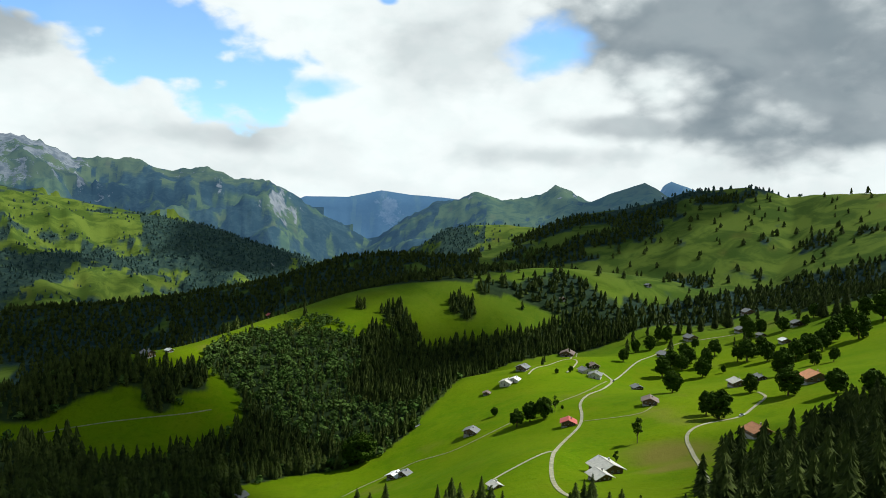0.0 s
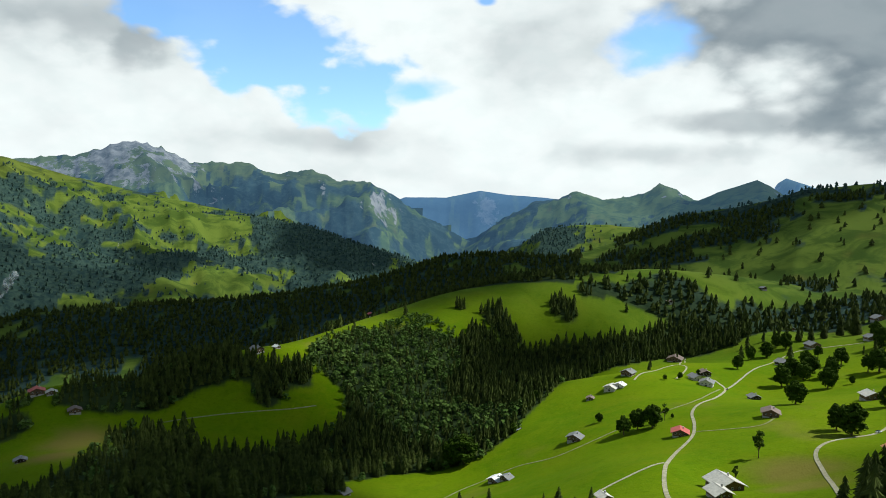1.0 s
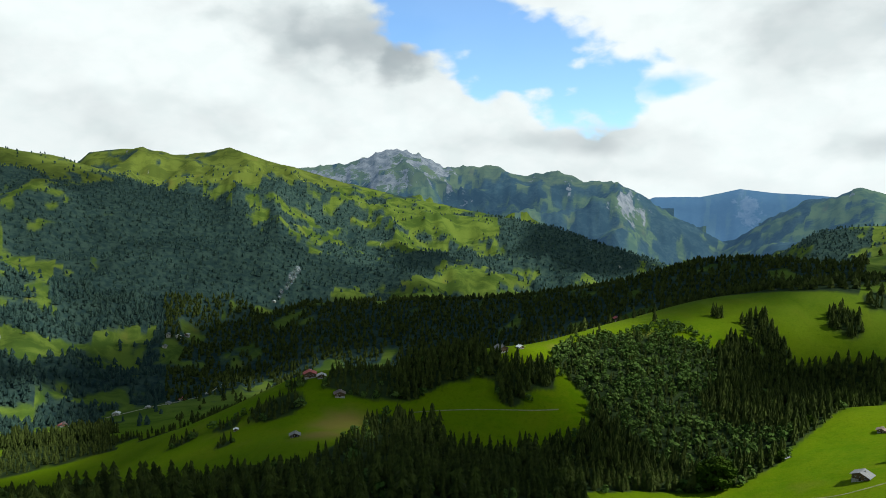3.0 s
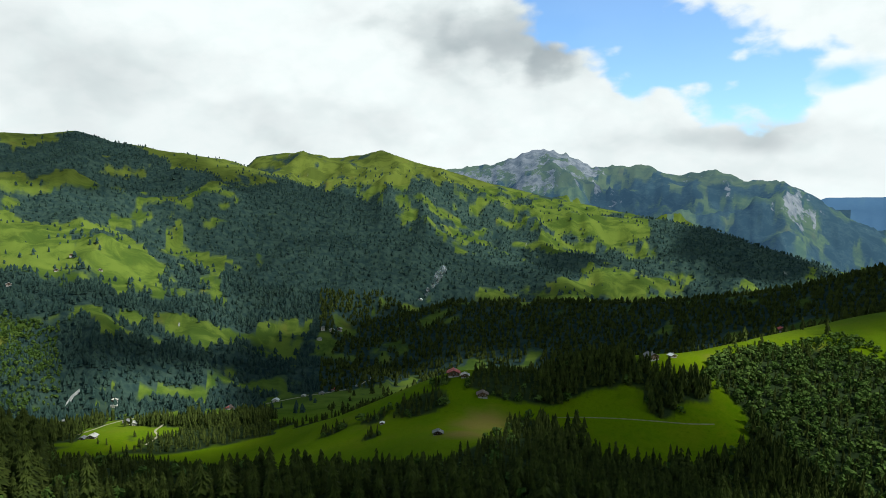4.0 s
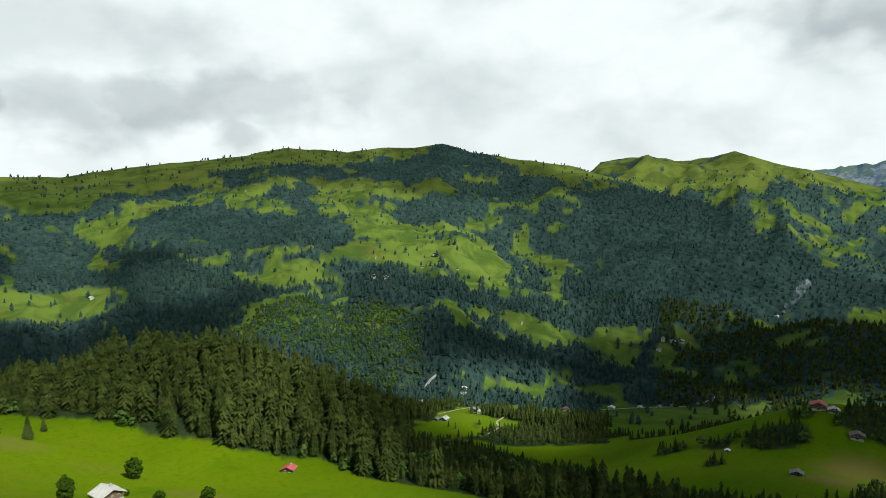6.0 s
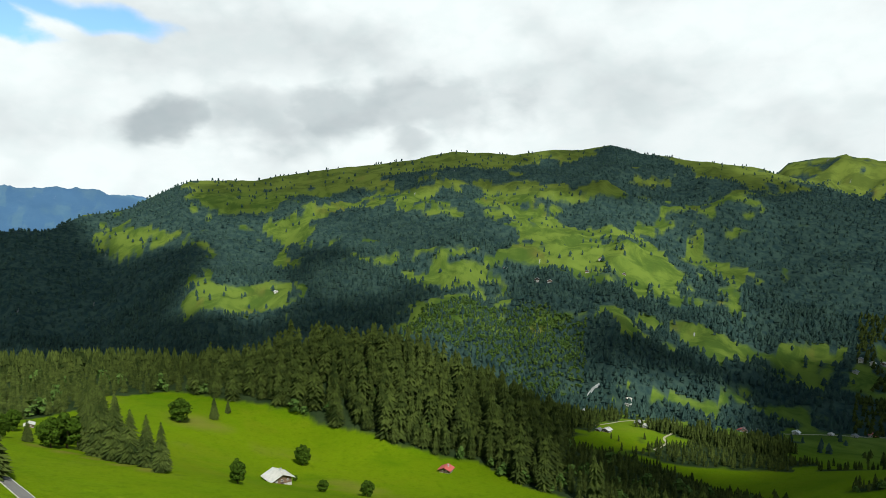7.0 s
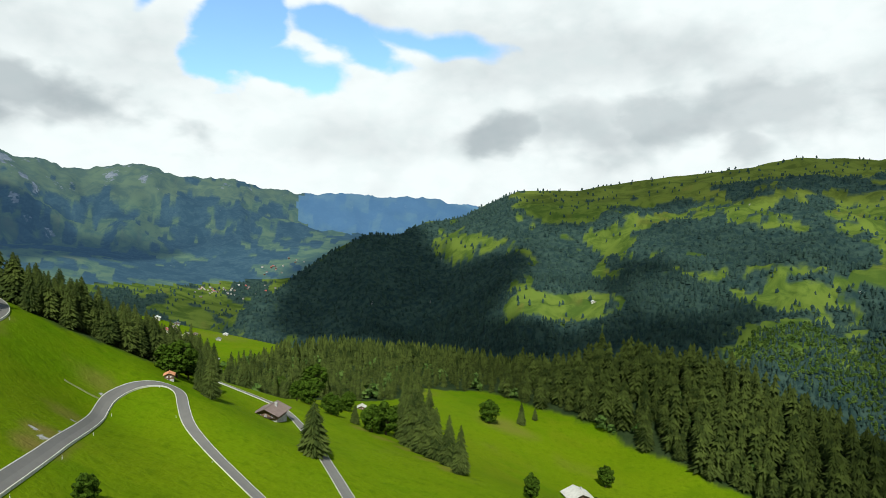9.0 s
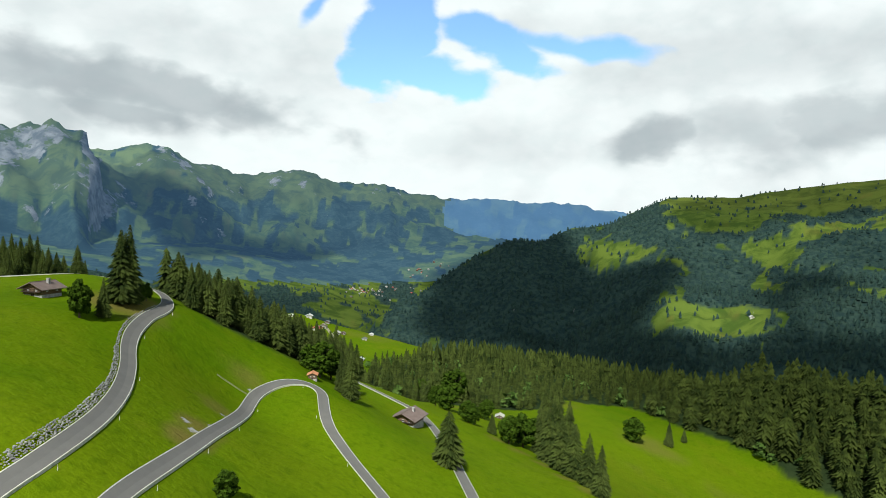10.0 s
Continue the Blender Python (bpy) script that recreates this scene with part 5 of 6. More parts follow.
plant_single_trees()

# ---- an unseen cloud deck overhead, added to shade the land; its gaps let the sun through ----
# how thick the deck is that shades each stretch of the land, corner by corner, drawn to fit the camera's view; later
# ones lie over earlier ones
SHADE_FOOT = [
    (0.92, [(-1404, 121), (-1663, 139), (-1726, -34), (-1760, -281), (-1765, -608), (-1716, -950), (-1436, -926), (-1325, -499), (-1265, -149)]),
    (0.9, [(-1474, 584), (-1466, 721), (-1360, 779), (-1280, 847), (-1187, 760), (-1214, 599), (-1211, 508), (-1284, 526)]),
    (0.97, [(-84, 350), (-117, 537), (-255, 514), (-423, 421), (-504, 279), (-420, 200), (-287, 175), (-168, 166), (-124, 233)]),
    (0.42, [(137, 1734), (315, 1781), (970, 2000), (1117, 1752), (593, 917), (576, 1356), (218, 1219)]),
    (0.5, [(-594, -123), (-1595, -124), (-1555, 138), (-510, 77), (-518, 59), (-548, -25), (-564, -104)]),
]
SHADE_A = [
    (0.96, [(-1255, 865), (-1361, 1064), (-1290, 1320), (-1030, 1429), (-779, 1549), (-698, 1389), (-837, 1261), (-1109, 1133), (-1080, 1029), (-1036, 713)]),
    (0.96, [(-1036, 713), (-1080, 1029), (-442, 638), (-402, 590), (-363, 470), (-498, 480), (-636, 501), (-730, 506)]),
    (0.985, [(-951, 1474), (-859, 1329), (-336, 751), (-318, 801), (-221, 956), (-75, 1111), (69, 1252), (96, 1760), (-242, 3520), (-592, 3938), (-439, 1607), (-950, 2168), (-1194, 1853)]),
]
SHADE_B = [
    (0.985, [(-859, 1329), (-333, 746), (-280, 770), (-227, 763), (-203, 746), (-195, 655), (-157, 500), (-282, 433)]),
    (0.96, [(-118, 1012), (-53, 1060), (17, 1076), (124, 1076), (84, 1011), (1, 785), (-66, 811), (-99, 861)]),
    (0.42, [(-125, 1072), (-75, 1106), (114, 1174), (171, 1162), (107, 1092), (-19, 1070), (-85, 1024)]),
    (0.97, [(127, 1796), (193, 1957), (684, 3901), (1555, 4620), (905, 2007), (945, 1935), (705, 1715), (548, 1696), (431, 1667), (296, 1668), (98, 1225), (17, 1185), (-55, 1554), (-4, 1651)]),
    (0.5, [(416, 1658), (548, 1696), (705, 1715), (748, 1623), (594, 1401), (470, 1371), (316, 1298)]),
]
SHADE_C = [
    (0.42, [(712, 1486), (892, 1397), (641, 992), (600, 1181), (609, 1355)]),
    (0.38, [(-278, 772), (-281, 884), (-182, 996), (-112, 966), (-93, 810), (-17, 735), (-73, 644), (-187, 731)]),
    (0.85, [(-199, 668), (-187, 731), (-73, 644), (-91, 618), (-173, 581)]),
    (0.95, [(96, 251), (164, 389), (203, 390), (299, 456), (138, 206)]),
    (0.9, [(-1182, 2985), (-1094, 3480), (-853, 3428), (-604, 2966), (-688, 2767), (-758, 2544), (-917, 2579), (-1074, 2710)]),
    (0.85, [(-1511, 2352), (-1456, 2456), (-1127, 2356), (-1192, 2126), (-1166, 1963), (-1241, 1927)]),
    (0.5, [(-1181, 1988), (-968, 2442), (-820, 2477), (-966, 2206), (-1208, 1875), (-1237, 1921)]),
]
SHADE_D = [
    (0.75, [(-1957, 3267), (-1987, 3665), (-1632, 3738), (-1407, 3788), (-1344, 3394), (-1807, 3542)]),
    (0.6, [(-2281, 1543), (-2449, 1910), (-2289, 2092), (-1804, 1936), (-1522, 1956), (-1244, 2146), (-1150, 1987), (-1268, 1836), (-1409, 1589), (-1396, 1238), (-1452, 981), (-1644, 1059), (-2009, 1272)]),
    (0.97, [(-1341, 538), (-1329, 669), (-1317, 876), (-1452, 981), (-1396, 1238), (-1409, 1589), (-1263, 1830), (-1012, 2109), (-658, 1517), (-653, 1366), (-863, 1254), (-1125, 1172), (-1223, 726), (-1246, 508)]),
    (0.75, [(-3400, 1092), (-3349, 1421), (-3024, 1628), (-2625, 1775), (-2449, 1910), (-2281, 1543), (-2480, 1357), (-2351, 1088), (-2432, 943), (-2468, 793)]),
]
SHADE_E = [
    (0.5, [(-1754, 561), (-1639, 757), (-1548, 889), (-1438, 956), (-1329, 669), (-1341, 538), (-1571, 502)]),
    (0.95, [(-777, 557), (-1033, 808), (-1086, 1131), (-450, 659), (-786, 1248), (-310, 719), (-213, 759), (-211, 732), (-274, 637), (-394, 579), (-368, 446), (-466, 478)]),
    (0.96, [(-486, 633), (-824, 1307), (-336, 748), (-312, 723), (-343, 693), (-428, 683)]),
    (0.96, [(-946, 369), (-716, 514), (-338, 499), (-200, 731), (-153, 643), (-443, 155)]),
    (0.92, [(-1245, 396), (-1017, 395), (-756, 419), (-426, 227), (-443, 155)]),
    (0.3, [(-619, 491), (-549, 495), (-481, 494), (-484, 474), (-549, 465)]),
]
SHADE_F = [
    (0.45, [(-381, 461), (-402, 591), (-378, 547), (-363, 454)]),
    (0.35, [(-1235, 1820), (-1083, 1872), (-915, 2339), (-942, 2170), (-984, 1478)]),
    (0.85, [(-2334, -114), (-2058, 25), (-1883, 145), (-1745, 293), (-1663, 244), (-1548, 174), (-1573, 122), (-1665, -79)]),
    (0.6, [(-3165, -157), (-2897, 31), (-2875, 273), (-2929, 636), (-2993, 1040), (-3361, 1408), (-3081, 1654), (-2322, 1502), (-2459, 1375), (-2525, 1182), (-2487, 956), (-2716, 591), (-2549, 368), (-2678, 201), (-2685, 29), (-2480, -120)]),
    (0.42, [(-2470, 28), (-2323, 223), (-2105, 495), (-2058, 616), (-1927, 626), (-1948, 355), (-2091, 160), (-2323, -30)]),
]
SHADE_G = [
    (0.42, [(-1823, 458), (-1743, 614), (-1726, 797), (-1548, 659), (-1637, 494), (-1766, 430)]),
    (0.92, [(-1461, 569), (-1367, 597), (-1412, 770), (-1302, 853), (-1189, 768), (-1208, 518), (-1266, 496)]),
    (0.6, [(-1628, 707), (-1612, 876), (-1550, 811), (-1526, 708)]),
    (0.5, [(-2498, 1194), (-2322, 1502), (-2084, 1446), (-1666, 1162), (-1575, 1063), (-1987, 1157), (-2232, 1158)]),
    (0.88, [(-563, 132), (-1262, 363), (-908, 363), (-457, 205), (-437, 146), (-471, 126)]),
]
SHADE_H = [
    (0.88, [(-2688, -1550), (-3335, -1542), (-3809, -1604), (-2551, -803), (-2412, -738), (-2292, -590), (-2294, -500), (-2193, -336), (-1959, -311), (-1901, -376), (-1814, -385), (-1691, -208), (-1746, -21), (-1704, 186), (-1554, 149), (-1618, -145), (-1663, -416), (-1796, -737), (-1797, -1018)]),
    (0.42, [(-1965, -30), (-1901, 172), (-1735, 189), (-1759, -21)]),
    (0.66, [(-2661, -502), (-3185, -331), (-3351, 455), (-3440, 1024), (-3103, 926), (-2729, 378), (-2739, 159), (-2530, -214), (-2487, -368)]),
    (0.42, [(-1803, -3275), (-1928, -3182), (-2022, -3071), (-1764, -2591), (-2011, -2423), (-1548, -2098), (-1403, -2521)]),
]
SHADE_I = [
    (0.92, [(-1931, -2844), (-2383, -3115), (-2379, -2850), (-2486, -2569), (-2649, -2424), (-2791, -2104), (-2388, -2105), (-1820, -2087), (-2114, -2709)]),
    (0.5, [(-2928, -3048), (-3096, -2513), (-3045, -1936), (-2791, -2104), (-2649, -2424)]),
    (0.5, [(-1655, -1777), (-2003, -1638), (-2417, -1514), (-1786, -1116), (-619, -426), (-1622, -1511)]),
    (0.42, [(-170, -176), (-1414, -1933), (-187, -124), (-195, -105), (-202, -94), (-127, -45), (-106, -54)]),
    (0, [(-333, 752), (-542, 1364), (-446, 1383), (-224, 965), (-180, 987), (-231, 931), (-282, 898), (-282, 783), (-295, 757)]),
]
SHADE_J = [
    (0.1, [(-2348, 605), (-2321, 751), (-2139, 712), (-2153, 829), (-2174, 999), (-1933, 967), (-1759, 935), (-1652, 896), (-1720, 812), (-1776, 820), (-1791, 693), (-1750, 601), (-1932, 644), (-2058, 616), (-2090, 557)]),
    (0.05, [(-968, 394), (-1059, 468), (-1136, 636), (-842, 469), (-876, 417)]),
    (0.1, [(-1187, 521), (-1236, 601), (-1229, 779), (-1188, 781), (-1188, 579)]),
    (0.15, [(-1832, -368), (-1879, -341), (-1920, -242), (-1853, -55), (-1762, -36), (-1762, -106), (-1701, -209), (-1718, -294)]),
]
SHADE = SHADE_FOOT + SHADE_A + SHADE_B + SHADE_C + SHADE_D + SHADE_E + SHADE_F + SHADE_G + SHADE_H + SHADE_I + SHADE_J
CLOUD_BASE = 2700.0


def cloud_material():
    m = bpy.data.materials.new("cloud")
    m.use_nodes = True
    n = Nodes(m.node_tree)
    thick = n.add("ShaderNodeAttribute", attribute_name="thick").outputs["Fac"]
    wisps = n.noise(place_of(n), 0.006, 5, 0.6)
    f = n.math("MULTIPLY", thick, n.math("ADD", 1.0, n.math("MULTIPLY", n.math("SUBTRACT", wisps, 0.5), n.math("MULTIPLY", n.math("SUBTRACT", 1.0, thick), 2.4))), clamp=True)
    clear, white, both = n.add("ShaderNodeBsdfTransparent"), n.add("ShaderNodeBsdfDiffuse"), n.add("ShaderNodeMixShader")
    white.inputs[0].default_value = (0.8, 0.83, 0.86, 1)
    n.put(both.inputs[0], f)
    n.link(clear.outputs[0], both.inputs[1])
    n.link(white.outputs[0], both.inputs[2])
    n.link(both.outputs[0], n.add("ShaderNodeOutputMaterial").inputs[0])
    return m


def make_shade_deck():
    way, step = np.array(sun_way()), 26.0
    lift = (CLOUD_BASE - 100.0) / way[2]
    gx, gy = np.meshgrid(np.arange(-4700, 2300, step), np.arange(-3300, 4900, step))
    dx, dy = gx.ravel() + way[0] * lift, gy.ravel() + way[1] * lift
    x, y = gx.ravel(), gy.ravel()
    for _ in range(4):
        up = (CLOUD_BASE - ground(x, y)) / way[2]
        x, y = dx - way[0] * up, dy - way[1] * up
    az, r = polar(x, y)
    body = np.where(r < 1000, 0.06, np.where(r < 3600, 0.26, 0.42)) + 0.0
    reach = np.clip((r - 250) / 900, 0.12, 1) * 45
    wx, wy = x + fbm(x, y, 260, 4, 301) * reach, y + fbm(x, y, 260, 4, 311) * reach
    for amount, polygon in SHADE:
        body[covered(wx, wy, [polygon])] = amount
    body = body.reshape(gx.shape)
    for _ in range(2):
        body[1:-1] = (body[:-2] + 2 * body[1:-1] + body[2:]) / 4
        body[:, 1:-1] = (body[:, :-2] + 2 * body[:, 1:-1] + body[:, 2:]) / 4
    z = CLOUD_BASE + 30 * fbm(dx, dy, 300, 3, 9)
    rows, cols = gx.shape
    i, j = np.meshgrid(np.arange(rows - 1), np.arange(cols - 1), indexing="ij")
    faces = np.stack([i * cols + j, i * cols + j + 1, (i + 1) * cols + j + 1, (i + 1) * cols + j], -1).reshape(-1, 4)
    me = mesh_from("cloud", np.stack([dx, dy, z], -1), faces, cloud_material(), True)
    me.attributes.new("thick", "FLOAT", "POINT").data.foreach_set("value", body.ravel().astype(np.float32))
    tagged(new("cloud_deck", me), "unseen white cloud layer added high up to shade the valley", "clouds", kind="structure")


make_shade_deck()

# ---- roads, tracks and the stream ----
def asphalt():
    m, n, s = material("asphalt", 0.85)
    p = place_of(n)
    f, g = n.noise(p, 0.35, 5, 0.6), n.noise(p, 6.0, 3, 0.6)
    c = n.mix(n.step(f, 0.3, 0.7), (0.128, 0.121, 0.108), (0.146, 0.138, 0.122))
    n.put(s.inputs["Base Color"], n.mix(n.math("MULTIPLY", g, 0.35), c, (0.18, 0.17, 0.15)))
    bump(n, s, g, 0.3, 0.02)
    return m


def speckled(name, a, b, scale=0.8, rough=0.9):
    m, n, s = material(name, rough)
    f = n.noise(place_of(n), scale, 6, 0.65)
    n.put(s.inputs["Base Color"], n.mix(n.step(f, 0.3, 0.7), a, b))
    bump(n, s, f, 0.4, 0.08)
    return m


ASPHALT = asphalt()
EDGE = speckled("pale_road_edge", (0.42, 0.40, 0.32), (0.62, 0.60, 0.50), 1.5)
GRAVEL = speckled("pale_gravel", (0.20, 0.19, 0.11), (0.36, 0.33, 0.22), 0.35)
WORN = speckled("worn_grass_track", (0.11, 0.14, 0.03), (0.22, 0.21, 0.10), 0.3)
STREAM = speckled("pale_stream_gravel", (0.24, 0.25, 0.23), (0.40, 0.40, 0.37), 0.15, 0.5)
BOULDER = speckled("limestone_boulder", (0.13, 0.125, 0.11), (0.36, 0.35, 0.32), 0.9)


def smooth_line(points, step):
    """A flowing line through the points, at even steps."""
    p = np.array(points, float)
    p = np.vstack([2 * p[0] - p[1], p, 2 * p[-1] - p[-2]])
    out = []
    for a, b, c, d in zip(p, p[1:], p[2:], p[3:]):
        n = max(2, int(np.hypot(*(c - b)) / step))
        for t in np.arange(n) / n:
            out.append(0.5 * (2 * b + (c - a) * t + (2 * a - 5 * b + 4 * c - d) * t * t + (3 * b - a - 3 * c + d) * t ** 3))
    out = np.array(out + [p[-2]])
    for _ in range(3):
        out[1:-1] = (out[:-2] + 2 * out[1:-1] + out[2:]) / 4
    return out


def stretched(points, before=0.0, after=0.0):
    p = [np.array(q, float) for q in points]
    first, last = (p[0] - p[1]) / np.hypot(*(p[0] - p[1])), (p[-1] - p[-2]) / np.hypot(*(p[-1] - p[-2]))
    return ([p[0] + first * before] if before else []) + p + ([p[-1] + last * after] if after else [])


def ribbon(name, line, offsets, mat, lift):
    """A band along a line; offsets: its cross-section to the right, metres. It lies on the ground and has a thickness."""
    d = np.gradient(line, axis=0)
    d /= np.hypot(d[:, 0], d[:, 1])[:, None]
    right = np.stack([d[:, 1], -d[:, 0]], -1)
    o = np.array(offsets)
    flat = line[:, None] + right[:, None] * o[None, :, None]
    mid = ground(line[:, 0], line[:, 1])
    z = np.maximum(ground(flat[..., 0], flat[..., 1]) * 0.65 + mid[:, None] * 0.35, ground(flat[..., 0], flat[..., 1])) + lift
    top = np.concatenate([flat, z[..., None]], -1)
    low = top[:, [0, -1]] - (0, 0, lift + 0.5)
    full = np.concatenate([low[:, :1], top, low[:, 1:]], 1)
    rows, cols = full.shape[:2]
    i, j = np.meshgrid(np.arange(rows - 1), np.arange(cols - 1), indexing="ij")
    faces = np.stack([i * cols + j, i * cols + j + 1, (i + 1) * cols + j + 1, (i + 1) * cols + j], -1).reshape(-1, 4)[:, ::-1]
    ob = new(name, mesh_from(name, full.reshape(-1, 3), faces, mat))
    return ob


def lay_roads():
    for name, line, half, label in (
            ("road", stretched(ROAD_UPPER, 45, 30), 1.6, "narrow grey asphalt mountain road with pale edges"),
            ("road", stretched(ROAD_LOOP, 45, 45), 1.5, "hairpin bend of a narrow grey asphalt mountain road"),
            ("road", stretched(ROAD_LOWER, 30, 50), 1.6, "grey asphalt road running down past a timber chalet")):
        way = smooth_line(line, 1.5)
        w = np.linspace(-half, half, 5)
        road = tagged(ribbon(name, way, w, ASPHALT, 0.22), label, "road", kind="structure")
        for side in (-1, 1):
            edge = ribbon("edge_line", way, np.sort(side * np.array([half - 0.02, half + 0.15])), EDGE, 0.25)
            edge.parent = road
    for line, half, mat, label in (
            (LANE_MAIN, 1.5, GRAVEL, "pale gravel lane winding up the meadow to the farms"), (LANE_UP, 1.3, GRAVEL, "pale gravel lane along the meadow"),
            (TRACK_DOWN, 1.1, WORN, "worn grassy track across the meadow"), (PATH_BARN, 1.0, WORN, "worn path to a barn"), (PATH_LOW, 1.0, GRAVEL, "pale gravel lane to a hut"),
            (LANE_RIGHT, 1.4, GRAVEL, "pale gravel lane curving round the dry meadow"), (PATH_FARM, 1.2, GRAVEL, "gravel path between the farmhouses"),
            (PATH_FARM_TOP, 1.2, GRAVEL, "gravel path to the upper farmhouse"), (LANE_KNOLL, 2.2, GRAVEL, "pale lane through the hamlet on the knoll"),
            (LANE_VALLEY, 2.0, GRAVEL, "pale lane round the valley meadow"), (TRACK_SHADE, 1.0, WORN, "faint farm track across the shaded meadow"),
            (WALL_PATH, 0.35, WORN, "narrow stony path across the bank"), (VILLAGE_ROAD, 2.5, GRAVEL, "pale valley road past the village houses")):
        way = smooth_line(line, 4.0)
        tagged(ribbon("lane", way, np.linspace(-half * 0.8, half * 0.8, 3), mat, 0.20), label, "lane", kind="structure")
    tagged(ribbon("stream", smooth_line(RIVER, 6.0), np.linspace(-3.5, 3.5, 5), STREAM, 0.5), "pale stream on its gravel bed in the valley floor", "stream", kind="structure")


VILLAGE_ROAD = [(-1106, 800), (-1100, 870), (-1085, 930), (-1080, 1010), (-1074, 1060)]
lay_roads()


def rubble_wall():
    """The bank of piled limestone boulders above the upper road."""
    rng = np.random.default_rng(5)
    way = smooth_line(stretched(ROAD_UPPER, 40)[:11], 0.42)
    d = np.gradient(way, axis=0)
    d /= np.hypot(d[:, 0], d[:, 1])[:, None]
    right = np.stack([d[:, 1], -d[:, 0]], -1)
    base = bmesh.new()
    bmesh.ops.create_icosphere(base, subdivisions=1, radius=1.0)
    tv = np.array([v.co[:] for v in base.verts])
    tf = np.array([[v.index for v in f.verts] for f in base.faces])
    base.free()
    V, F = [], []
    for k, (p, r) in enumerate(zip(way, right)):
        deep = 1.9 * np.clip(1.25 - k / len(way), 0.25, 1)
        for j in range(int(deep / 0.32)):
            out = 2.2 + j * 0.32 + rng.uniform(-0.15, 0.15)
            q = p + r * (1 if UPHILL_RIGHT else -1) * out + d[k] * rng.uniform(-0.3, 0.3)
            size = rng.uniform(0.11, 0.26) * np.array([rng.uniform(0.8, 1.3), rng.uniform(0.8, 1.3), rng.uniform(0.6, 0.95)])
            v = tv * size * rng.uniform(0.75, 1.2, (len(tv), 1))
            a = rng.uniform(0, 6.28)
            v = v @ np.array([[np.cos(a), np.sin(a), 0], [-np.sin(a), np.cos(a), 0], [0, 0, 1]])
            z = float(ground(*q)) + 0.08 + min(j, 5) * 0.16
            F.append(tf + len(tv) * len(V))
            V.append(v + (q[0], q[1], z))
    ob = new("rubble_wall", mesh_from("rubble_wall", np.vstack(V), np.vstack(F), BOULDER))
    tagged(ob, "bank of piled grey limestone boulders above the road", "stone wall", kind="stuff")


UPHILL_RIGHT = False
rubble_wall()

# ---- houses ----
def plain(name, colour, rough=0.7, vary=0.15, scale=0.6):
    c = Vector(colour)
    return speckled(name, tuple(c * (1 - vary)), tuple(c * (1 + vary)), scale, rough)


TIMBER = wood_material("weathered_timber", (0.085, 0.052, 0.030), (0.19, 0.125, 0.078))
DARK_TIMBER = wood_material("sun_blackened_timber", (0.030, 0.022, 0.016), (0.075, 0.052, 0.036))
PLASTER = plain("pale_plaster", (0.50, 0.47, 0.40), 0.9, 0.10)
STONE = speckled("house_foundation_stone", (0.26, 0.25, 0.23), (0.45, 0.43, 0.40), 1.2)
ROOFS = {"pale": plain("pale_fibre_cement_roof", (0.46, 0.44, 0.38)), "white": plain("white_metal_roof", (0.68, 0.68, 0.64), 0.5, 0.06), "red": plain("red_roof_tiles", (0.40, 0.090, 0.075)),
         "orange": plain("orange_roof_tiles", (0.52, 0.235, 0.115)), "slate": plain("grey_roof_shingles", (0.17, 0.17, 0.165)), "brown": plain("brown_roof_shingles", (0.17, 0.125, 0.105))}
WALLS = {"timber": TIMBER, "dark": DARK_TIMBER, "plaster": PLASTER}
FRAME_PAINT = plain("white_window_paint", (0.72, 0.71, 0.68), 0.5, 0.04)
GLASS = plain("dark_window_glass", (0.03, 0.035, 0.04), 0.08, 0.1)
ROOF_WORDS = {"pale": "pale grey", "white": "white metal", "red": "red tiled", "orange": "orange tiled", "slate": "dark grey", "brown": "brown shingled"}
WALL_WORDS = {"timber": "weathered timber", "dark": "dark timber", "plaster": "pale plastered"}


def block(bm, x0, y0, z0, x1, y1, z1):
    v = [bm.verts.new(p) for p in ((x0, y0, z0), (x1, y0, z0), (x1, y1, z0), (x0, y1, z0), (x0, y0, z1), (x1, y0, z1), (x1, y1, z1), (x0, y1, z1))]
    for f in ((3, 2, 1, 0), (4, 5, 6, 7), (0, 1, 5, 4), (1, 2, 6, 5), (2, 3, 7, 6), (3, 0, 4, 7)):
        bm.faces.new([v[i] for i in f])


def window(parent, x, y, z, w, h, face):
    """A window in a wall that looks along face (0: -y, 1: +x, 2: +y, 3: -x)."""
    bm = bmesh.new()
    for a, b, c, d in ((-w / 2 - 0.06, -0.06, w / 2 + 0.06, 0.0), (-w / 2 - 0.06, h, w / 2 + 0.06, h + 0.06), (-w / 2 - 0.06, 0, -w / 2, h), (w / 2, 0, w / 2 + 0.06, h), (-0.03, 0, 0.03, h)):
        block(bm, a, -0.09, b, c, 0.03, d)
    f = part("window", bm, FRAME_PAINT, parent)
    f.matrix_basis = pose(x, y, z, 0, 0, 90 * face)
    bm = bmesh.new()
    block(bm, -w / 2 + 0.004, -0.035, 0.004, w / 2 - 0.004, 0.02, h - 0.004)
    part("pane", bm, GLASS, f)


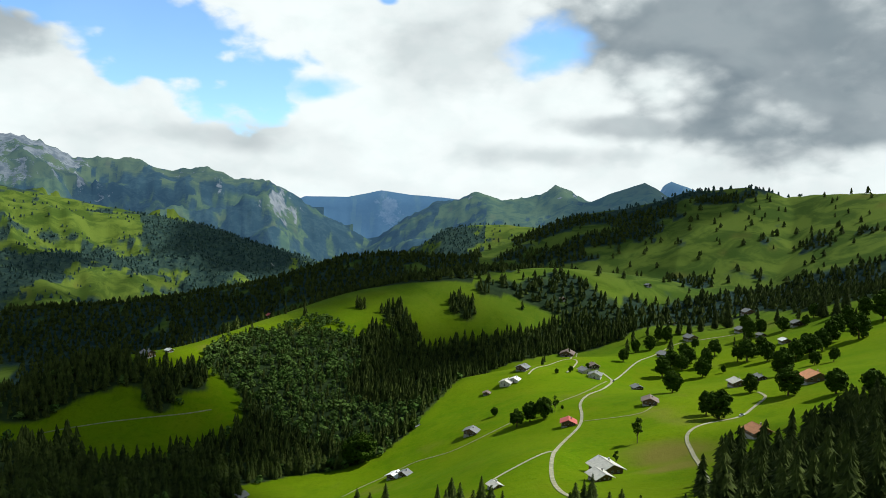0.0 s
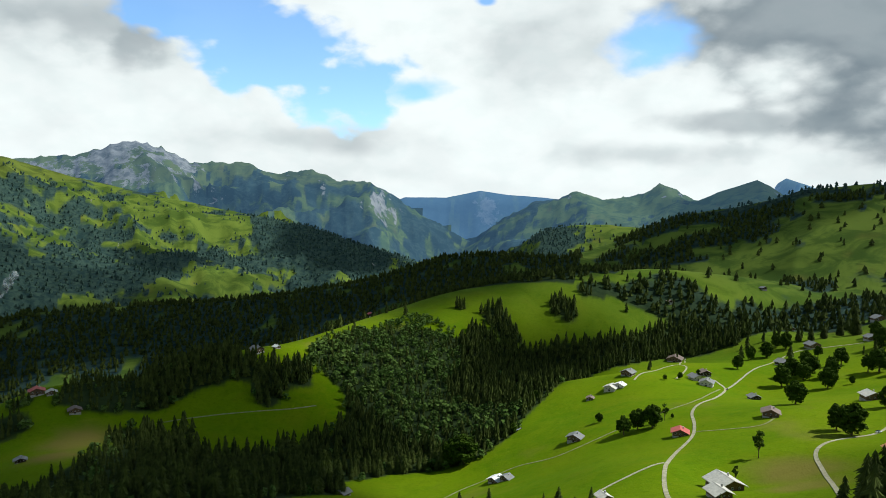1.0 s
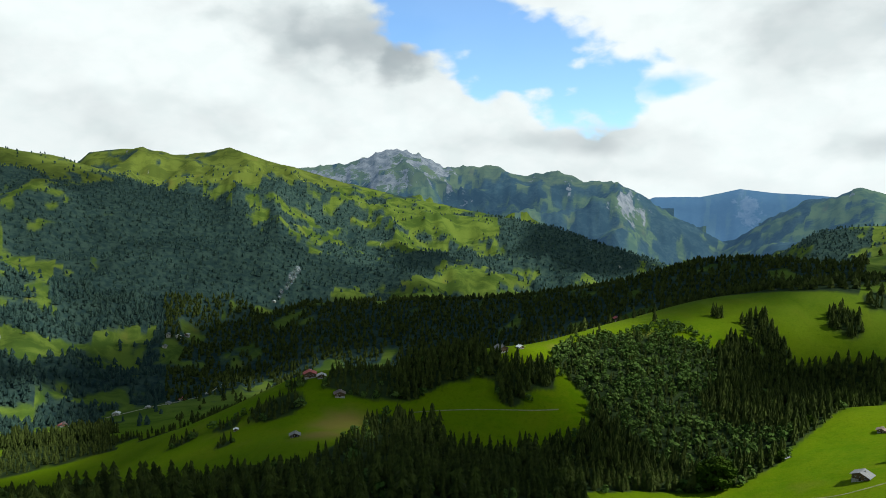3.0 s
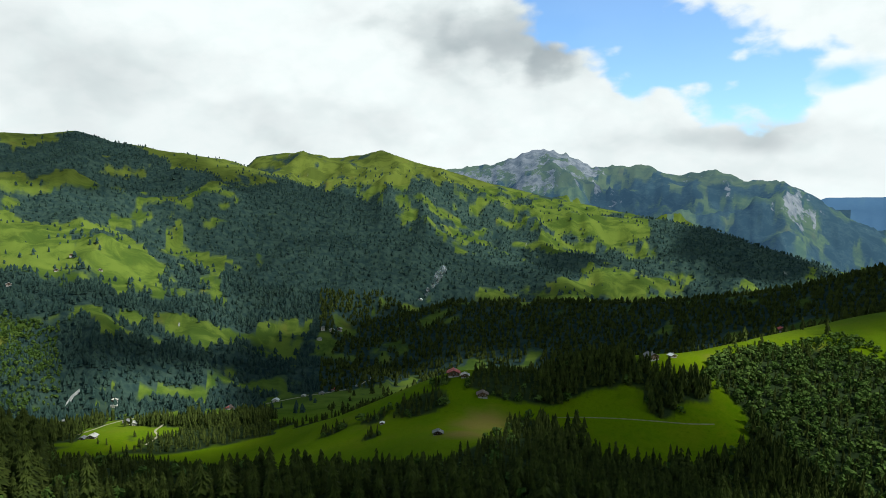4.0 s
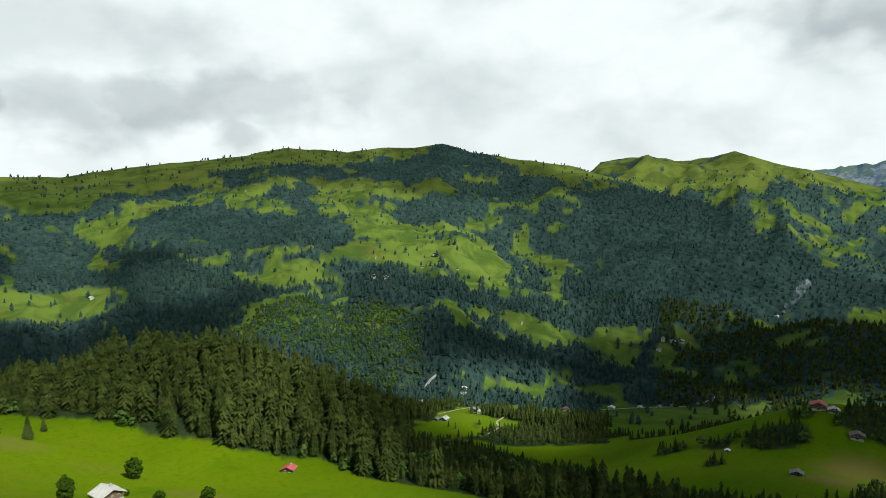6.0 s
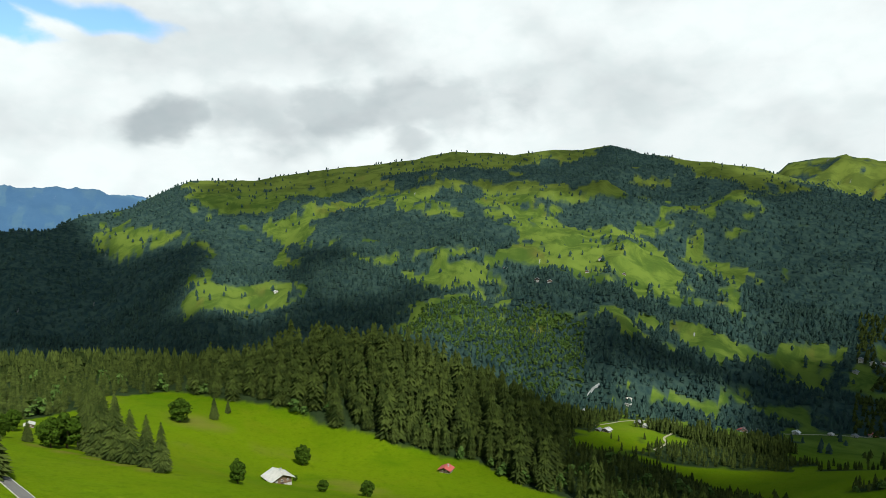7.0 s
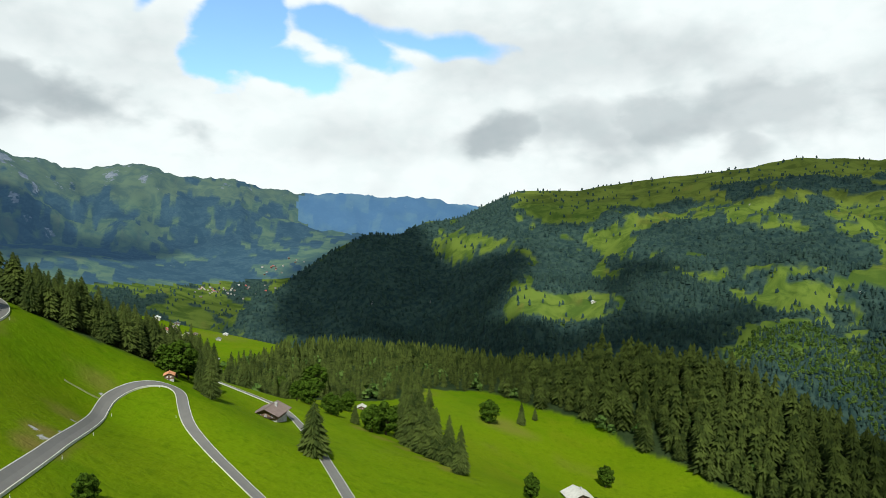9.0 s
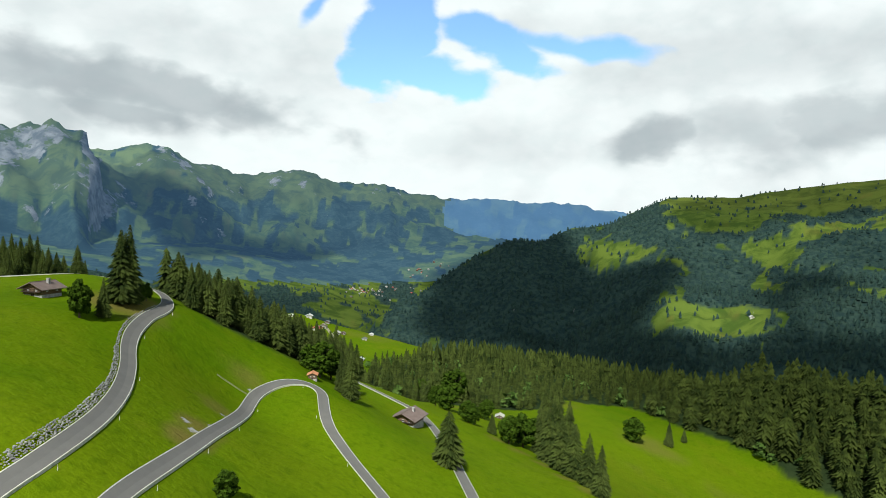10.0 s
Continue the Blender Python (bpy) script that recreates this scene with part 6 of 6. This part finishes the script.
def house(x, y, width, share, heading, roof, walls, rich=False, name="chalet"):
    """A gabled alpine house; its gable looks down the slope."""
    deep = width * max(share, 0.5) * 1.15
    h, rise, over = min(max(0.29 * width, 1.7), 4.6), width * 0.22, min(0.15 * width, 1.5)
    hx, hy = width / 2 * 0.82, deep / 2 * 0.82
    label = "%s house with a %s gable roof on the slope" % (WALL_WORDS[walls], ROOF_WORDS[roof])
    t = thing(name, label, "house", "mountain houses and barns")
    t.matrix_basis = pose(x, y, float(ground(x, y)), 0, 0, heading)
    bm = bmesh.new()
    foot = 0.22 * h
    block(bm, -hx - 0.06, -hy - 0.06, -0.35 * width - 0.5, hx + 0.06, hy + 0.06, foot)
    part("foundation", bm, STONE if walls != "plaster" else PLASTER, t)
    bm = bmesh.new()
    ridge = h + rise * hx / (width / 2) * 0.96
    ring = [(-hx, foot), (hx, foot), (hx, h), (0, ridge), (-hx, h)]
    a, b = [bm.verts.new((p, -hy, q)) for p, q in ring], [bm.verts.new((p, hy, q)) for p, q in ring]
    bm.faces.new(a)
    bm.faces.new(b[::-1])
    for k in range(5):
        bm.faces.new((a[k], b[k], b[(k + 1) % 5], a[(k + 1) % 5]))
    part("wall", bm, WALLS[walls], t)
    thick = 0.14 + 0.008 * width
    for side in (-1, 1):
        bm = bmesh.new()
        slope = rise / (width / 2)
        ex, ez = side * (hx + over), h - slope * over
        top = h + slope * hx
        q = []
        for yy in (-hy - over, hy + over):
            q.append([bm.verts.new(p) for p in ((0, yy, top), (ex, yy, ez), (ex, yy, ez + thick), (0, yy, top + thick))])
        for k in range(4):
            bm.faces.new((q[0][k], q[0][(k + 1) % 4], q[1][(k + 1) % 4], q[1][k]))
        bm.faces.new(q[0][::-1])
        bm.faces.new(q[1])
        bmesh.ops.recalc_face_normals(bm, faces=bm.faces)
        part("roof", bm, ROOFS[roof], t)
    bm = bmesh.new()
    block(bm, -0.16, -hy - over - 0.02, h + rise * hx / (width / 2) + thick - 0.05, 0.16, hy + over + 0.02, h + rise * hx / (width / 2) + thick + 0.08)
    part("ridge_cap", bm, ROOFS[roof], t)
    n = 3 if width > 9 else 2
    ww, wh = 0.07 * width, 0.07 * width
    for k in range(n):
        window(t, (k - (n - 1) / 2) * 2 * hx / (n + 0.4), -hy, h * 0.58, ww, wh, 0)
    if width > 6:
        for k in (-1, 1):
            window(t, hx, k * hy * 0.5, h * 0.55, ww, wh, 1)
            window(t, -hx, k * hy * 0.5, h * 0.55, ww, wh, 3)
    bm = bmesh.new()
    block(bm, -0.07 * width, -hy - 0.10, 0.0, 0.06 * width, -hy - 0.02, min(2.0, h * 0.48))
    part("door", bm, DARK_TIMBER, t)
    if width > 7:
        bm = bmesh.new()
        block(bm, hx * 0.30, hy * 0.1, h, hx * 0.30 + 0.7, hy * 0.1 + 0.7, ridge + 0.9)
        block(bm, hx * 0.30 - 0.1, hy * 0.1 - 0.1, ridge + 0.9, hx * 0.30 + 0.8, hy * 0.1 + 0.8, ridge + 1.02)
        part("chimney", bm, STONE, t)
    if rich:
        bm = bmesh.new()
        block(bm, -hx, -hy - 1.0, h * 0.52, hx, -hy - 0.02, h * 0.52 + 0.12)
        block(bm, -hx, -hy - 1.0, h * 0.52 + 0.75, hx, -hy - 0.92, h * 0.52 + 0.85)
        for k in range(15):
            px = -hx + 2 * hx * k / 14.5
            block(bm, px, -hy - 0.98, h * 0.52 + 0.12, px + 0.10, -hy - 0.94, h * 0.52 + 0.75)
        part("balcony", bm, DARK_TIMBER, t)
    return t


def build_houses():
    for row in HOUSES_HAMLET + HOUSES_VALLEY:
        house(*row)
    for row in HOUSES_ROAD:
        house(*row[:2], row[2] * (1.35 if row[4] == 98 else 0.98), *row[3:], rich=row[2] > 5 and row[5] == "brown")


build_houses()


def far_village():
    """The village on the floor of the side valley, far below."""
    rng = random.Random(12)
    for cx, cy, spread, count in VILLAGE:
        for _ in range(count):
            x, y = cx + rng.gauss(0, spread), cy + rng.gauss(0, spread)
            w = rng.uniform(5.5, 9)
            t = thing("village_house", "small pale village house with a gable roof on the valley floor", "house", "houses of the far village")
            t.matrix_basis = pose(x, y, float(ground(x, y)), 0, 0, rng.uniform(0, 180))
            bm = bmesh.new()
            block(bm, -w * 0.4, -w * 0.45, -4, w * 0.4, w * 0.45, w * 0.5)
            part("wall", bm, rng.choice((PLASTER, TIMBER, STONE)), t)
            bm = bmesh.new()
            a = [bm.verts.new(p) for p in ((-w * 0.52, -w * 0.55, w * 0.45), (w * 0.52, -w * 0.55, w * 0.45), (0, -w * 0.55, w * 0.75))]
            b = [bm.verts.new(p) for p in ((-w * 0.52, w * 0.55, w * 0.45), (w * 0.52, w * 0.55, w * 0.45), (0, w * 0.55, w * 0.75))]
            bm.faces.new(a)
            bm.faces.new(b[::-1])
            for k in range(3):
                bm.faces.new((a[k], b[k], b[(k + 1) % 3], a[(k + 1) % 3]))
            bmesh.ops.recalc_face_normals(bm, faces=bm.faces)
            part("roof", bm, ROOFS[rng.choice(("red", "slate", "brown", "pale"))], t)


VILLAGE = [(-2325, -1661, 35, 12), (-2396, -1641, 40, 12), (-2450, -1565, 35, 7), (-2455, -1641, 30, 6), (-2550, -1545, 35, 8), (-2775, -1612, 35, 10), (-2887, -1608, 30, 6)]
far_village()


# ---- vehicles and small things by the roads ----
CAR_WHITE, CAR_DARK = plain("white_car_paint", (0.7, 0.72, 0.72), 0.3, 0.02), plain("dark_car_paint", (0.03, 0.035, 0.04), 0.3, 0.02)
RUBBER = plain("tyre_rubber", (0.02, 0.02, 0.02), 0.8, 0.1)


def car(x, y, heading, paint, label):
    t = thing("car", label, "car")
    t.matrix_basis = pose(x, y, float(ground(x, y)) + 0.42, 0, 0, heading)
    bm = bmesh.new()
    block(bm, -0.88, -2.1, 0.35, 0.88, 2.1, 0.85)
    bmesh.ops.bevel(bm, geom=bm.edges[:], offset=0.12, segments=2, affect="EDGES")
    part("body", bm, paint, t)
    bm = bmesh.new()
    v = [bm.verts.new(p) for p in ((-0.8, -1.5, 0.84), (0.8, -1.5, 0.84), (0.8, 1.2, 0.84), (-0.8, 1.2, 0.84), (-0.65, -1.0, 1.42), (0.65, -1.0, 1.42), (0.65, 0.6, 1.42), (-0.65, 0.6, 1.42))]
    for f in ((3, 2, 1, 0), (4, 5, 6, 7), (0, 1, 5, 4), (1, 2, 6, 5), (2, 3, 7, 6), (3, 0, 4, 7)):
        bm.faces.new([v[i] for i in f])
    part("cabin", bm, GLASS, t)
    for sx in (-1, 1):
        for sy in (-1.3, 1.3):
            bm = bmesh.new()
            tube(bm, (sx * 0.70, sy, 0.32), (sx * 0.90, sy, 0.32), 0.32, 0.32, 12)
            part("wheel", bm, RUBBER, t)


def marker_posts():
    post = thing("marker_post", "short white roadside marker post with a black band", "post", "marker posts along the mountain road")
    bm = bmesh.new()
    block(bm, -0.045, -0.035, -0.3, 0.045, 0.035, 0.85)
    part("shaft", bm, FRAME_PAINT, post)
    bm = bmesh.new()
    block(bm, -0.049, -0.039, 0.6, 0.049, 0.039, 0.72)
    part("band", bm, CAR_DARK, post)
    for line, gap in ((smooth_line(ROAD_UPPER, 1.5), 16), (smooth_line(ROAD_LOOP, 1.5), 16)):
        d = np.gradient(line, axis=0)
        for k in range(5, len(line), gap):
            n = np.array([d[k][1], -d[k][0]]) / np.hypot(*d[k])
            q = line[k] + n * 2.6
            copy_thing(post, pose(q[0], q[1], float(ground(*q))))
    for ob in (*post.children, post):
        bpy.data.objects.remove(ob)


marker_posts()

car(215.4, 482.7, -60, CAR_WHITE, 'small white car on the gravel lane')
car(196.9, 771.7, -20, CAR_DARK, 'dark car parked where the lanes meet')


def smoke_plume(x, y):
    """Thin smoke that drifts up from a fire in the valley."""
    m = bpy.data.materials.new("thin_smoke")
    m.use_nodes = True
    n = Nodes(m.node_tree)
    clear, white, both = n.add("ShaderNodeBsdfTransparent"), n.add("ShaderNodeBsdfDiffuse"), n.add("ShaderNodeMixShader")
    white.inputs[0].default_value = (0.62, 0.66, 0.70, 1)
    n.put(both.inputs[0], n.step(n.noise(place_of(n), 0.05, 4, 0.6), 0.40, 0.70, 0.02, 0.34))
    n.link(clear.outputs[0], both.inputs[1])
    n.link(white.outputs[0], both.inputs[2])
    n.link(both.outputs[0], n.add("ShaderNodeOutputMaterial").inputs[0])
    rng = np.random.default_rng(17)
    ball = bmesh.new()
    bmesh.ops.create_icosphere(ball, subdivisions=2, radius=1.0)
    tv = np.array([v.co[:] for v in ball.verts])
    tf = np.array([[v.index for v in f.verts] for f in ball.faces])
    ball.free()
    V, F, low = [], [], float(ground(x, y))
    for k in range(6):
        u = (k + 1) / 6
        size = (4 + 8 * u) * rng.uniform(0.85, 1.1)
        spot = np.array((x + 38 * u ** 1.3 + rng.normal(0, 2), y + 44 * u ** 1.3 + rng.normal(0, 2), low + 2 + 92 * u))
        F.append(tf + len(tv) * len(V))
        V.append(tv * size * rng.uniform(0.75, 1.25, (len(tv), 1)) * (1, 1, 1.3) + spot)
    tagged(new("smoke_plume", mesh_from("smoke_plume", np.vstack(V), np.vstack(F), m, True)), "thin pale smoke drifting up from the dark valley", "smoke", kind="stuff")


smoke_plume(-1412, 1598)
